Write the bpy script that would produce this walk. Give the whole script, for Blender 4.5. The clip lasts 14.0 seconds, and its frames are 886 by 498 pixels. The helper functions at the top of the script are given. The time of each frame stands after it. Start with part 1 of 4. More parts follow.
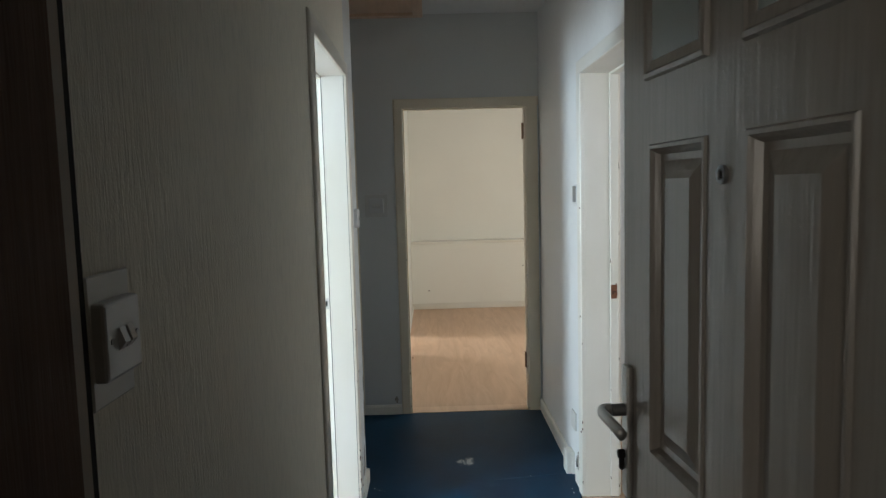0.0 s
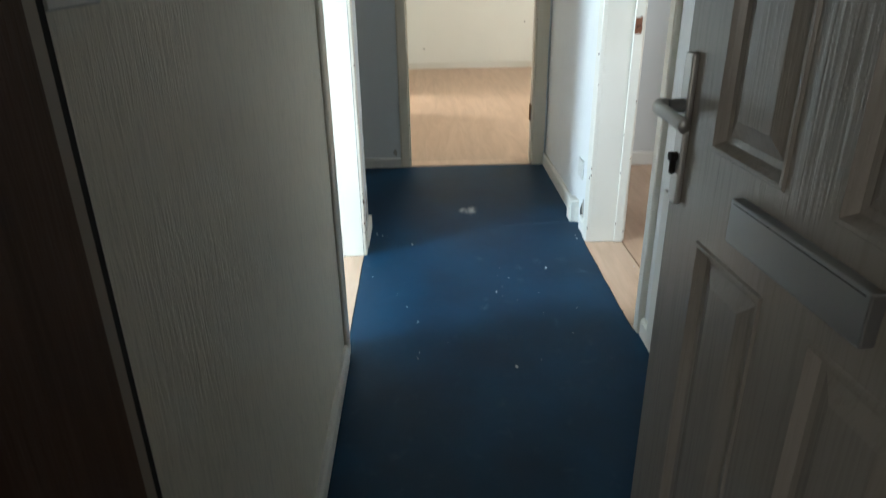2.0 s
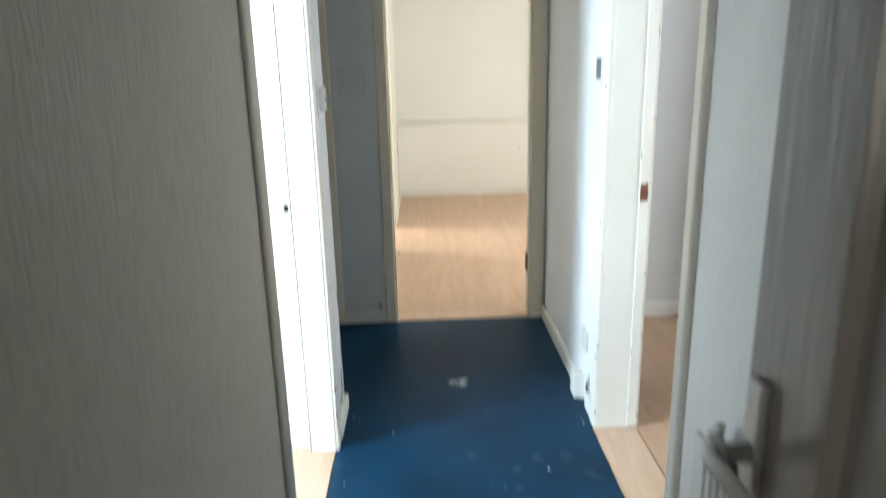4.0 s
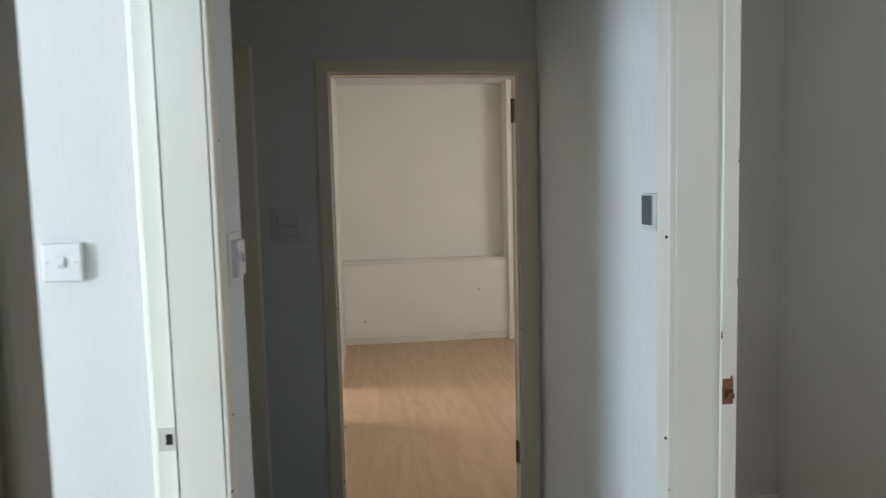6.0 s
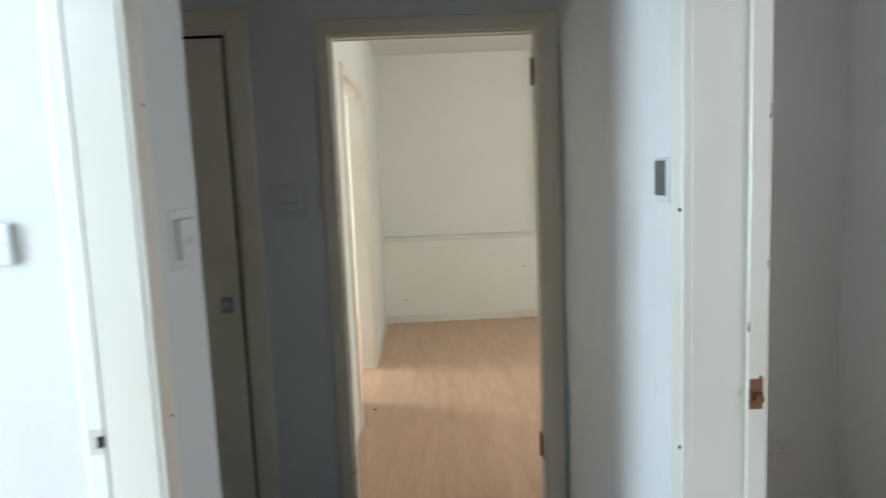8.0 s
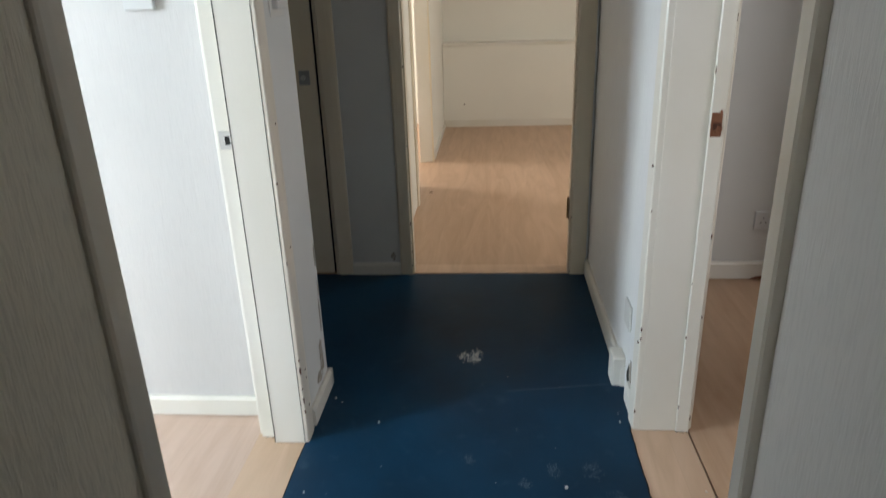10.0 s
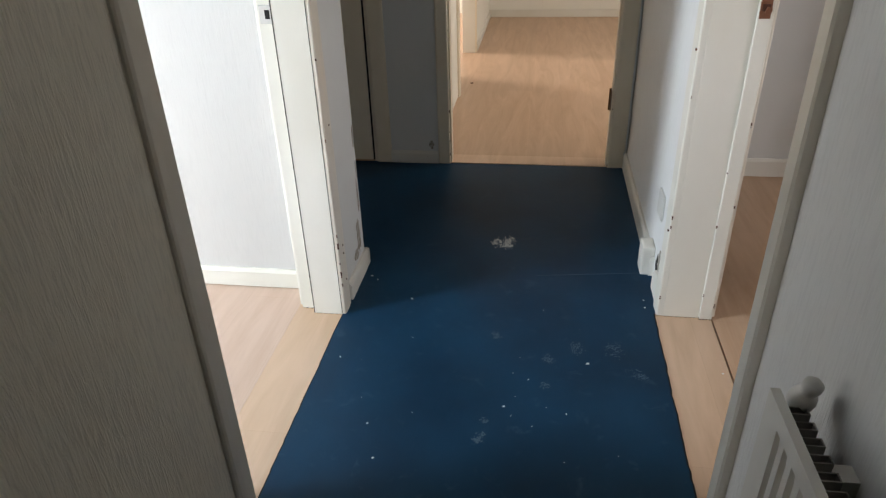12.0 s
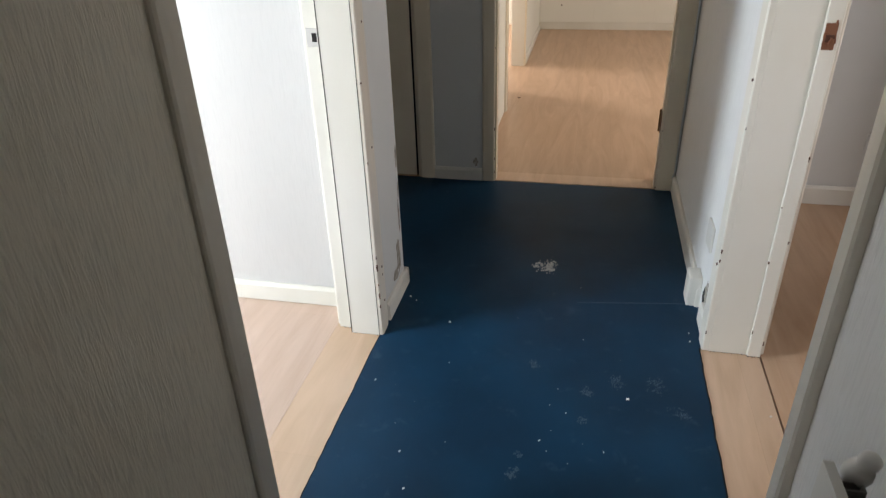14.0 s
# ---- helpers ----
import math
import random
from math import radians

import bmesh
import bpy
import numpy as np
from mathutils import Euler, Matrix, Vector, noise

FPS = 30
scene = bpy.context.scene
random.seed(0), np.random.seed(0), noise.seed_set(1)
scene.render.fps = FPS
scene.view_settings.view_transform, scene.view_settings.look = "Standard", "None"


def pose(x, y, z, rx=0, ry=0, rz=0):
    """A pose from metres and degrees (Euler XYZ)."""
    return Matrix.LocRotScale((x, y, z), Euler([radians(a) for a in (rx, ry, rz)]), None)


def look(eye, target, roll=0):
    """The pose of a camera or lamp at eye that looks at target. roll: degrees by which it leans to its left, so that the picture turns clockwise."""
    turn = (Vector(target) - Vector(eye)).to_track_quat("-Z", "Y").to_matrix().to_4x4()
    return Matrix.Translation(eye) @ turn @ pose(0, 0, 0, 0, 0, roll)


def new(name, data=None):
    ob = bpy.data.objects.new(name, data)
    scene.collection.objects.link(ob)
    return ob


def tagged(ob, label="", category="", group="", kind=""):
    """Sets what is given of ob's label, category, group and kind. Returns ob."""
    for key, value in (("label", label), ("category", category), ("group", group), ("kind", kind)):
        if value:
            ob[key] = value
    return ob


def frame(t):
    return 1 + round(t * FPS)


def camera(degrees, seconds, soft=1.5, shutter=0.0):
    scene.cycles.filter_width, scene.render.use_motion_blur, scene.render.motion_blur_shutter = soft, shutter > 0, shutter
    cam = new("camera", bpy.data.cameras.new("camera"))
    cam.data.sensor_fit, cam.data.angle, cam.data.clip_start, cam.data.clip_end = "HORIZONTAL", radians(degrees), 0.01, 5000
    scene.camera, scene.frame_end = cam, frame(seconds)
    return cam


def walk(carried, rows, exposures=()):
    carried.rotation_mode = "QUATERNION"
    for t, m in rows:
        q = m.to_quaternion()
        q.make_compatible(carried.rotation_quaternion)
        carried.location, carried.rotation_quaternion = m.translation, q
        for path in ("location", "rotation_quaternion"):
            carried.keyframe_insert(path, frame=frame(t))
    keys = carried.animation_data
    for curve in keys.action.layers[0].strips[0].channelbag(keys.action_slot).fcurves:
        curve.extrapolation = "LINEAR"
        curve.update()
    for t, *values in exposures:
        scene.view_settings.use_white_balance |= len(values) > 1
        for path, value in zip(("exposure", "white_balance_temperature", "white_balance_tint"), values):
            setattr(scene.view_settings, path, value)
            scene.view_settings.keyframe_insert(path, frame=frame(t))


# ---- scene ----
cam = camera(66.6, 14.0, soft=1.25, shutter=0.5)
PATH = [
    (0, (0.16, -4.346, 1.489), (0.192, -2.355, 1.306), -1.5),
    (0.5, (0.109, -4.277, 1.475), (0.136, -2.285, 1.294), -1.4),
    (1, (0.09, -4.211, 1.401), (0.123, -2.229, 1.131), -1.5),
    (1.5, (0.105, -4.207, 1.339), (0.144, -2.282, 0.8), -1.4),
    (2, (0.086, -4.203, 1.301), (0.133, -2.379, 0.483), -0.9),
    (2.5, (0.067, -4.186, 1.311), (0.135, -2.415, 0.384), -0.5),
    (3, (0.101, -4.032, 1.335), (0.191, -2.28, 0.375), -1.2),
    (3.5, (0.165, -3.844, 1.393), (0.256, -2.021, 0.575), -1.2),
    (4, (0.171, -3.733, 1.479), (0.224, -1.808, 0.942), -1.4),
    (4.2, (0.143, -3.646, 1.492), (0.197, -1.686, 1.098), -1.5),
    (6.3, (0.086, -2.702, 1.505), (0.429, -0.74, 1.334), -1.3),
    (6.5, (0.074, -2.629, 1.513), (0.579, -0.705, 1.31), -1.8),
    (7, (0.162, -2.529, 1.49), (0.846, -0.666, 1.237), -2.3),
    (7.5, (0.308, -2.52, 1.482), (0.798, -0.597, 1.229), -3.4),
    (8, (0.324, -2.614, 1.48), (0.373, -0.628, 1.242), -2.4),
    (8.5, (0.306, -2.831, 1.464), (0.218, -0.855, 1.172), -1.7),
    (9, (0.338, -2.968, 1.429), (0.241, -1.01, 1.035), -2.0),
    (9.2, (0.354, -3.009, 1.412), (0.261, -1.065, 0.953), -1.9),
    (11.3, (0.434, -3.177, 1.308), (0.173, -1.45, 0.334), -2.0),
    (11.5, (0.436, -3.18, 1.314), (0.176, -1.456, 0.334), -1.9),
    (12, (0.425, -3.185, 1.319), (0.163, -1.464, 0.334), -1.8),
    (12.5, (0.406, -3.196, 1.306), (0.115, -1.482, 0.317), -1.8),
    (13, (0.389, -3.19, 1.305), (0.031, -1.488, 0.318), -1.7),
    (13.5, (0.414, -3.174, 1.318), (0.026, -1.478, 0.332), -2.0),
    (14, (0.426, -3.131, 1.359), (0.039, -1.425, 0.392), -1.9),
]
walk(cam, [(t, look(eye, target, roll)) for t, eye, target, roll in PATH],
     exposures=[(0, -0.1, 6130, 8), (0.5, -0.2, 5950, 7), (1.0, -0.38, 5950, 7), (1.5, -0.22, 5880, 6), (2.0, 0.57, 5860, 4), (2.5, 1.06, 5800, 2), (3.0, 1.08, 5860, 2), (3.5, 1.23, 5880, 3), (4.2, 0.68, 5900, 6), (6.3, -0.35, 6150, 8),
                (7.0, -0.22, 5920, 7), (7.5, 0.28, 5950, 5), (8.0, 0.06, 5900, 6), (8.5, -0.06, 6300, 12), (9.0, -0.33, 6400, 11), (11.3, -0.1, 6620, 14), (14.0, -0.02, 6660, 15)])

# ---- world and light ----
world = bpy.data.worlds.new("world")
scene.world = world
world.use_nodes = True
wn, wl = world.node_tree.nodes, world.node_tree.links
sky = wn.new("ShaderNodeTexSky")
sky.sky_type, sky.sun_disc = "NISHITA", False
sky.sun_elevation, sky.sun_rotation = radians(35), radians(250)
wl.new(sky.outputs["Color"], wn["Background"].inputs["Color"])
wn["Background"].inputs["Strength"].default_value = 0.1


def window_light(name, place, target, width, height, watts, colour):
    data = bpy.data.lights.new(name, "AREA")
    data.shape, data.size, data.size_y, data.energy, data.color = "RECTANGLE", width, height, watts, colour
    ob = new(name, data)
    ob.matrix_world = look(place, target)
    return ob


SKY_COLOUR = (0.745, 0.895, 1.0)
window_light("daylight_left_room", (-3.48, -3.0, 1.45), (0, -1.7, 1.1), 0.8, 1.35, 165, SKY_COLOUR)
# Far room fill: the window on this side is assumed, out of view.
window_light("fill_light_far_room", (2.96, 1.3, 1.55), (0, 1.3, 1.55), 1.5, 1.2, 40, (1.0, 0.97, 0.90))
window_light("daylight_side_room", (-2.96, 2.75, 1.6), (0, 1.9, 0.6), 0.7, 1.0, 85, (1.0, 0.98, 0.95))
window_light("daylight_right_room", (3.37, -2.95, 1.55), (1.4, -0.5, 1.15), 1.0, 1.1, 33, (0.97, 0.98, 1.0))
window_light("daylight_landing", (-1.0, -6.36, 1.6), (0.2, -4, 1.3), 0.9, 1.1, 9.2, (1.0, 0.89, 0.75))


# ---- materials ----
def material(name, colour, rough=0.5, metal=0.0, coat=0.0):
    m = bpy.data.materials.new(name)
    m.use_nodes = True
    b = m.node_tree.nodes["Principled BSDF"]
    b.inputs["Base Color"].default_value = (*colour, 1)
    b.inputs["Roughness"].default_value = rough
    b.inputs["Metallic"].default_value = metal
    b.inputs["Coat Weight"].default_value = coat
    return m


def coords(m, scale, rotation=(0, 0, 0)):
    n, l = m.node_tree.nodes, m.node_tree.links
    tc, mp = n.new("ShaderNodeTexCoord"), n.new("ShaderNodeMapping")
    mp.inputs["Scale"].default_value = scale
    mp.inputs["Rotation"].default_value = rotation
    l.new(tc.outputs["Object"], mp.inputs["Vector"])
    return mp.outputs["Vector"]


def noise_of(m, scale, amount=5.0, detail=4.0, distortion=0.0, rough=0.5):
    n, l = m.node_tree.nodes, m.node_tree.links
    t = n.new("ShaderNodeTexNoise")
    t.inputs["Scale"].default_value = amount
    t.inputs["Detail"].default_value = detail
    t.inputs["Distortion"].default_value = distortion
    t.inputs["Roughness"].default_value = rough
    l.new(coords(m, scale), t.inputs["Vector"])
    return t.outputs["Fac"]


def ramp(m, fac, stops):
    n, l = m.node_tree.nodes, m.node_tree.links
    r = n.new("ShaderNodeValToRGB")
    e = r.color_ramp.elements
    while len(e) < len(stops):
        e.new(0.5)
    for item, (at, colour) in zip(e, stops):
        item.position, item.color = at, (*colour, 1)
    l.new(fac, r.inputs["Fac"])
    return r.outputs["Color"]


def mix(m, a, b, fac, mode="MIX"):
    n, l = m.node_tree.nodes, m.node_tree.links
    x = n.new("ShaderNodeMix")
    x.data_type, x.blend_type = "RGBA", mode
    for sock, v in ((x.inputs[6], a), (x.inputs[7], b)):
        if isinstance(v, tuple):
            sock.default_value = (*v, 1)
        else:
            l.new(v, sock)
    if isinstance(fac, float):
        x.inputs[0].default_value = fac
    else:
        l.new(fac, x.inputs[0])
    return x.outputs[2]


def finish(m, colour=None, bump=None, height=0.002, strength=1.0, rough=None):
    n, l = m.node_tree.nodes, m.node_tree.links
    b = n["Principled BSDF"]
    if colour is not None:
        l.new(colour, b.inputs["Base Color"])
    if rough is not None:
        l.new(rough, b.inputs["Roughness"])
    if bump is not None:
        bp = n.new("ShaderNodeBump")
        bp.inputs["Distance"].default_value = height
        bp.inputs["Strength"].default_value = strength
        l.new(bump, bp.inputs["Height"])
        l.new(bp.outputs["Normal"], b.inputs["Normal"])
    return m


def grey(v):
    return (v, v, v)


# Painted plaster: nearly plain, faint roller stipple and patches.
def painted(name, colour, dirty):
    m = material(name, colour, 0.65)
    patches = noise_of(m, (1, 1, 1), 1.7, 5)
    c = ramp(m, patches, [(0.35, tuple(v * dirty for v in colour)), (0.65, colour)])
    return finish(m, c, noise_of(m, (1, 1, 1), 220, 3), 0.0006, 0.6)


PLASTER = painted("plaster_white", (0.73, 0.735, 0.73), 0.95)
PLASTER_GREY = painted("plaster_cool", (0.66, 0.66, 0.635), 0.95)
CEILING = painted("ceiling_paint", (0.76, 0.76, 0.75), 0.96)
ROOM_PAINT = painted("room_paint", (0.79, 0.77, 0.695), 0.97)


# Painted wallpaper with upright wavering ribs.
def wallpaper(name, colour, depth, dark=0.86):
    m = material(name, colour, 0.6)
    ribs = noise_of(m, (1, 1, 0.10), 165, 2, 0.8)
    fine = noise_of(m, (1, 1, 0.5), 420, 2)
    both = mix(m, ribs, fine, 0.25)
    shade = ramp(m, noise_of(m, (1, 1, 1), 1.3, 4), [(0.3, tuple(v * 0.94 for v in colour)), (0.7, colour)])
    # Grooves are darkened in the colour too, deepening the shade between ribs.
    c = mix(m, shade, ramp(m, ribs, [(0.36, grey(dark)), (0.52, grey(1.0))]), 1.0, "MULTIPLY")
    return finish(m, c, both, depth, 1.0)


PAPER = wallpaper("ribbed_wallpaper", (0.80, 0.75, 0.63), 0.0023, 0.89)
PAPER_WHITE = wallpaper("ribbed_wallpaper_white", (0.61, 0.595, 0.575), 0.0008, 0.975)
PAPER_FINE = wallpaper("ribbed_wallpaper_fine", (0.79, 0.785, 0.765), 0.0014, 0.95)


# Old oil gloss on woodwork, brushed along the grain, a little yellowed.
def gloss(name, colour, rough=0.33, worn=0.3):
    m = material(name, colour, rough)
    age = noise_of(m, (1, 1, 0.6), 2.3, 5)
    c = ramp(m, age, [(0.3, tuple(v * f for v, f in zip(colour, (0.9, 0.88, 0.82)))), (0.68, colour)])
    chips = noise_of(m, (1, 1, 1), 55, 2)
    c = mix(m, c, ramp(m, chips, [(0.0, (0.34, 0.28, 0.2)), (0.265, (0.34, 0.28, 0.2)), (0.28, (1, 1, 1))]), worn, "MULTIPLY")
    return finish(m, c, noise_of(m, (1, 1, 0.08), 90, 2), 0.0006, 0.35)


GLOSS = gloss("gloss_cream", (0.78, 0.70, 0.565), 0.33, 0.1)
GLOSS_WHITE = gloss("gloss_white", (0.76, 0.735, 0.675), 0.33, 0.0)
WARDROBE = gloss("gloss_wardrobe", (0.70, 0.685, 0.635), 0.3, 0.0)
GLOSS_IVORY = gloss("gloss_ivory", (0.755, 0.71, 0.63), 0.33, 0.1)
SKIRT = gloss("gloss_skirting", (0.74, 0.72, 0.67), 0.4)

# Laminate boards: pale warm beech with long grain.
def laminate(name, pale, deep, turn):
    m = material(name, pale, 0.36)
    n, l = m.node_tree.nodes, m.node_tree.links
    stretch = (5, 0.6, 1) if not turn else (0.6, 5, 1)
    grain = noise_of(m, stretch, 2.4, 4, 1.6, 0.5)
    fine = noise_of(m, tuple(v * 5 for v in stretch), 4.0, 3, 0.4)
    c = ramp(m, grain, [(0.28, deep), (0.5, tuple((a + b) / 2 for a, b in zip(pale, deep))), (0.72, pale)])
    c = mix(m, c, ramp(m, fine, [(0.3, grey(0.92)), (0.6, grey(1.0))]), 0.3, "MULTIPLY")
    brick = n.new("ShaderNodeTexBrick")
    brick.inputs["Scale"].default_value = 1.0
    brick.inputs["Brick Width"].default_value = 1.28
    brick.inputs["Row Height"].default_value = 0.19
    brick.inputs["Mortar Size"].default_value = 0.0007
    brick.inputs["Color1"].default_value = (1, 1, 1, 1)
    brick.inputs["Color2"].default_value = (0.9, 0.9, 0.9, 1)
    brick.inputs["Mortar"].default_value = (0.8, 0.77, 0.74, 1)
    l.new(coords(m, (1, 1, 1), (0, 0, 0 if turn else radians(90))), brick.inputs["Vector"])
    c = mix(m, c, brick.outputs["Color"], 0.6, "MULTIPLY")
    return finish(m, c, fine, 0.0002, 0.3)


LAMINATE = laminate("laminate_beech", (0.60, 0.405, 0.27), (0.48, 0.30, 0.18), False)
LAMINATE_PALE = laminate("laminate_pale", (0.66, 0.49, 0.39), (0.57, 0.40, 0.30), False)
THRESHOLD = laminate("threshold_beech", (0.69, 0.49, 0.345), (0.57, 0.385, 0.25), False)

# Thin blue carpet worn flat, with scuffs and dust.
CARPET = material("blue_carpet", (0.012, 0.05, 0.115), 0.5)
CARPET.node_tree.nodes["Principled BSDF"].inputs["Specular IOR Level"].default_value = 0.17
wear = noise_of(CARPET, (1, 1, 1), 3.0, 6)
pile = noise_of(CARPET, (1, 1, 1), 700, 2)
dust = noise_of(CARPET, (1, 1, 1), 16, 8, 0.6, 0.7)
cc = ramp(CARPET, wear, [(0.3, (0.0036, 0.0256, 0.0565)), (0.7, (0.0047, 0.0414, 0.090))])
cc = mix(CARPET, cc, (0.09, 0.16, 0.20), ramp(CARPET, dust, [(0.58, grey(0)), (0.80, grey(0.26))]))
finish(CARPET, cc, pile, 0.0010, 0.35)

SCUFF = material("plaster_dust", (0.50, 0.53, 0.54), 0.9)
PEELED = material("bare_plaster", (0.34, 0.30, 0.25), 0.9)
finish(PEELED, ramp(PEELED, noise_of(PEELED, (1, 1, 1), 60, 5), [(0.35, (0.20, 0.165, 0.125)), (0.65, (0.46, 0.43, 0.38))]), noise_of(PEELED, (1, 1, 1), 120, 4), 0.003)
SCUFF_FAINT = material("trodden_dust", (0.055, 0.095, 0.13), 0.9)
CRUMB = material("paint_crumb", (0.75, 0.74, 0.70), 0.7)
PLASTIC = material("white_plastic", (0.62, 0.62, 0.61), 0.3)
PLASTIC_OLD = material("aged_plastic", (0.61, 0.60, 0.565), 0.35)
PLASTIC_DIM = material("grey_plastic", (0.45, 0.46, 0.47), 0.4)
SCREEN = material("dark_screen", (0.045, 0.06, 0.07), 0.35)
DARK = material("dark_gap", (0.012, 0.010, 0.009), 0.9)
RUST = finish(material("rusted_steel", (0.09, 0.035, 0.018), 0.75, 0.3))
BRASS = material("tarnished_brass", (0.16, 0.09, 0.035), 0.45, 0.8)
STEEL = material("satin_steel", (0.56, 0.55, 0.53), 0.45, 0.8)
STEEL_DULL = material("dull_aluminium", (0.36, 0.365, 0.37), 0.42, 0.85)
RAW_WOOD = material("splintered_wood", (0.19, 0.075, 0.035), 0.8)
GLASS = material("window_glass", (1, 1, 1), 0.02)
GLASS.node_tree.nodes["Principled BSDF"].inputs["Transmission Weight"].default_value = 1.0
FROST = material("frosted_glass", (0.62, 0.70, 0.70), 0.28)
FROST.node_tree.nodes["Principled BSDF"].inputs["Transmission Weight"].default_value = 0.75
PVC = material("window_plastic", (0.8, 0.8, 0.8), 0.35)
BRUSHED = material("worn_strip", (0.36, 0.29, 0.22), 0.6)
RADIATOR = material("radiator_enamel", (0.72, 0.70, 0.65), 0.38)
FIN = material("convector_fin", (0.24, 0.225, 0.20), 0.6)

# Dark stained timber of the outer frame.
DARKWOOD = material("dark_stained_wood", (0.04, 0.016, 0.008), 0.7)
DARKWOOD.node_tree.nodes["Principled BSDF"].inputs["Specular IOR Level"].default_value = 0.2
finish(DARKWOOD, ramp(DARKWOOD, noise_of(DARKWOOD, (9, 9, 0.5), 6, 5, 1.0), [(0.3, (0.085, 0.046, 0.029)), (0.7, (0.14, 0.078, 0.05))]),
       noise_of(DARKWOOD, (1, 1, 0.06), 160, 3), 0.001)
LANDING = painted("landing_paint", (0.22, 0.19, 0.15), 0.85)
LANDING_FLOOR = painted("landing_floor", (0.10, 0.09, 0.08), 0.8)

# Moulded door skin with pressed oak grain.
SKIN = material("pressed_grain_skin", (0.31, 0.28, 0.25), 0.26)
wave = SKIN.node_tree.nodes.new("ShaderNodeTexWave")
wave.wave_type, wave.bands_direction, wave.wave_profile = "BANDS", "X", "SAW"
wave.inputs["Scale"].default_value = 21
wave.inputs["Distortion"].default_value = 14
wave.inputs["Detail"].default_value = 2
wave.inputs["Detail Scale"].default_value = 1.4
SKIN.node_tree.links.new(coords(SKIN, (1, 1, 0.11)), wave.inputs["Vector"])
pores = noise_of(SKIN, (1, 1, 0.03), 150, 3, 0.5)
oak = mix(SKIN, pores, wave.outputs["Fac"], 0.3)
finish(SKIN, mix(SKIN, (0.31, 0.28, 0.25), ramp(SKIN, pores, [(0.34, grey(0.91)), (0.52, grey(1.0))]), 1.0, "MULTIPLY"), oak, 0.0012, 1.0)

# Cardboard and printed board.
CARD = material("cardboard", (0.36, 0.22, 0.12), 0.8)
finish(CARD, ramp(CARD, noise_of(CARD, (1, 1, 8), 30, 3), [(0.3, (0.31, 0.185, 0.10)), (0.7, (0.40, 0.25, 0.14))]))
NAVY = material("navy_print", (0.012, 0.02, 0.05), 0.4)
WHITE_INK = material("white_ink", (0.75, 0.76, 0.78), 0.5)


# ---- mesh helpers ----
def box(bm, x0, x1, y0, y1, z0, z1, bevel=0.0, seg=1):
    """A block between two corners, with its edges rounded."""
    r = bmesh.ops.create_cube(bm, size=1.0, matrix=Matrix.Translation(((x0 + x1) / 2, (y0 + y1) / 2, (z0 + z1) / 2))
                              @ Matrix.Diagonal((abs(x1 - x0), abs(y1 - y0), abs(z1 - z0), 1)))
    if bevel:
        edges = {e for v in r["verts"] for e in v.link_edges}
        bmesh.ops.bevel(bm, geom=list(edges), offset=bevel, segments=seg, affect="EDGES", profile=0.5)
    return bm


def rod(bm, a, b, ra, rb=None, sides=16):
    """A capped round bar from a to b."""
    a, b = Vector(a), Vector(b)
    d = b - a
    m = Matrix.Translation((a + b) / 2) @ d.to_track_quat("Z", "Y").to_matrix().to_4x4()
    bmesh.ops.create_cone(bm, cap_ends=True, segments=sides, radius1=ra, radius2=ra if rb is None else rb, depth=d.length, matrix=m)
    return bm


def solid(*blocks, bevel=0.0, seg=1):
    bm = bmesh.new()
    for b in blocks:
        box(bm, *b, bevel=bevel, seg=seg)
    return bm


def lathe(bm, profile, matrix, sides=20):
    """Turns (radius, height) pairs round the z axis of the matrix."""
    rings = []
    for r, h in profile:
        rings.append([bm.verts.new(matrix @ Vector((r * math.cos(2 * math.pi * k / sides), r * math.sin(2 * math.pi * k / sides), h))) for k in range(sides)])
    for a, b in zip(rings, rings[1:]):
        for k in range(sides):
            bm.faces.new((a[k], a[(k + 1) % sides], b[(k + 1) % sides], b[k]))
    bm.faces.new(rings[0][::-1])
    bm.faces.new(rings[-1])
    return bm


def sweep(bm, path, section):
    """Carries a closed section (points across and up) along a list of points with frames (place, across, up)."""
    rings = [[bm.verts.new(p + a * s + u * t) for s, t in section] for p, a, u in path]
    n = len(section)
    for r, q in zip(rings, rings[1:]):
        for k in range(n):
            bm.faces.new((r[k], r[(k + 1) % n], q[(k + 1) % n], q[k]))
    bm.faces.new(rings[0][::-1])
    bm.faces.new(rings[-1])
    return bm


def link(name, bm, mat, smooth=False):
    bmesh.ops.recalc_face_normals(bm, faces=bm.faces[:])
    me = bpy.data.meshes.new(name)
    bm.to_mesh(me)
    bm.free()
    me.materials.append(mat)
    if smooth:
        me.polygons.foreach_set("use_smooth", [True] * len(me.polygons))
    return new(name, me)


def structure(name, bm, mat, label, category):
    return tagged(link(name, bm, mat), label, category, kind="structure")


def thing(name, m, label, category, group="", kind=""):
    ob = tagged(new(name), label, category, group, kind)
    ob.empty_display_size = 0.05
    ob.matrix_world = m
    return ob


def part(name, bm, mat, parent, label="", smooth=False):
    """One mesh in the parent's own coordinates."""
    ob = link(name, bm, mat, smooth)
    ob.parent = parent
    if label:
        ob["label"] = label
    return ob


def wall_along_y(bm, x0, x1, y0, y1, top, openings=()):
    """A wall from y0 to y1 with openings (from, to, sill, head)."""
    at = y0
    for a, b, sill, head in sorted(openings):
        box(bm, x0, x1, at, a, 0, top)
        box(bm, x0, x1, a, b, head, top)
        if sill > 0:
            box(bm, x0, x1, a, b, 0, sill)
        at = b
    box(bm, x0, x1, at, y1, 0, top)
    return bm


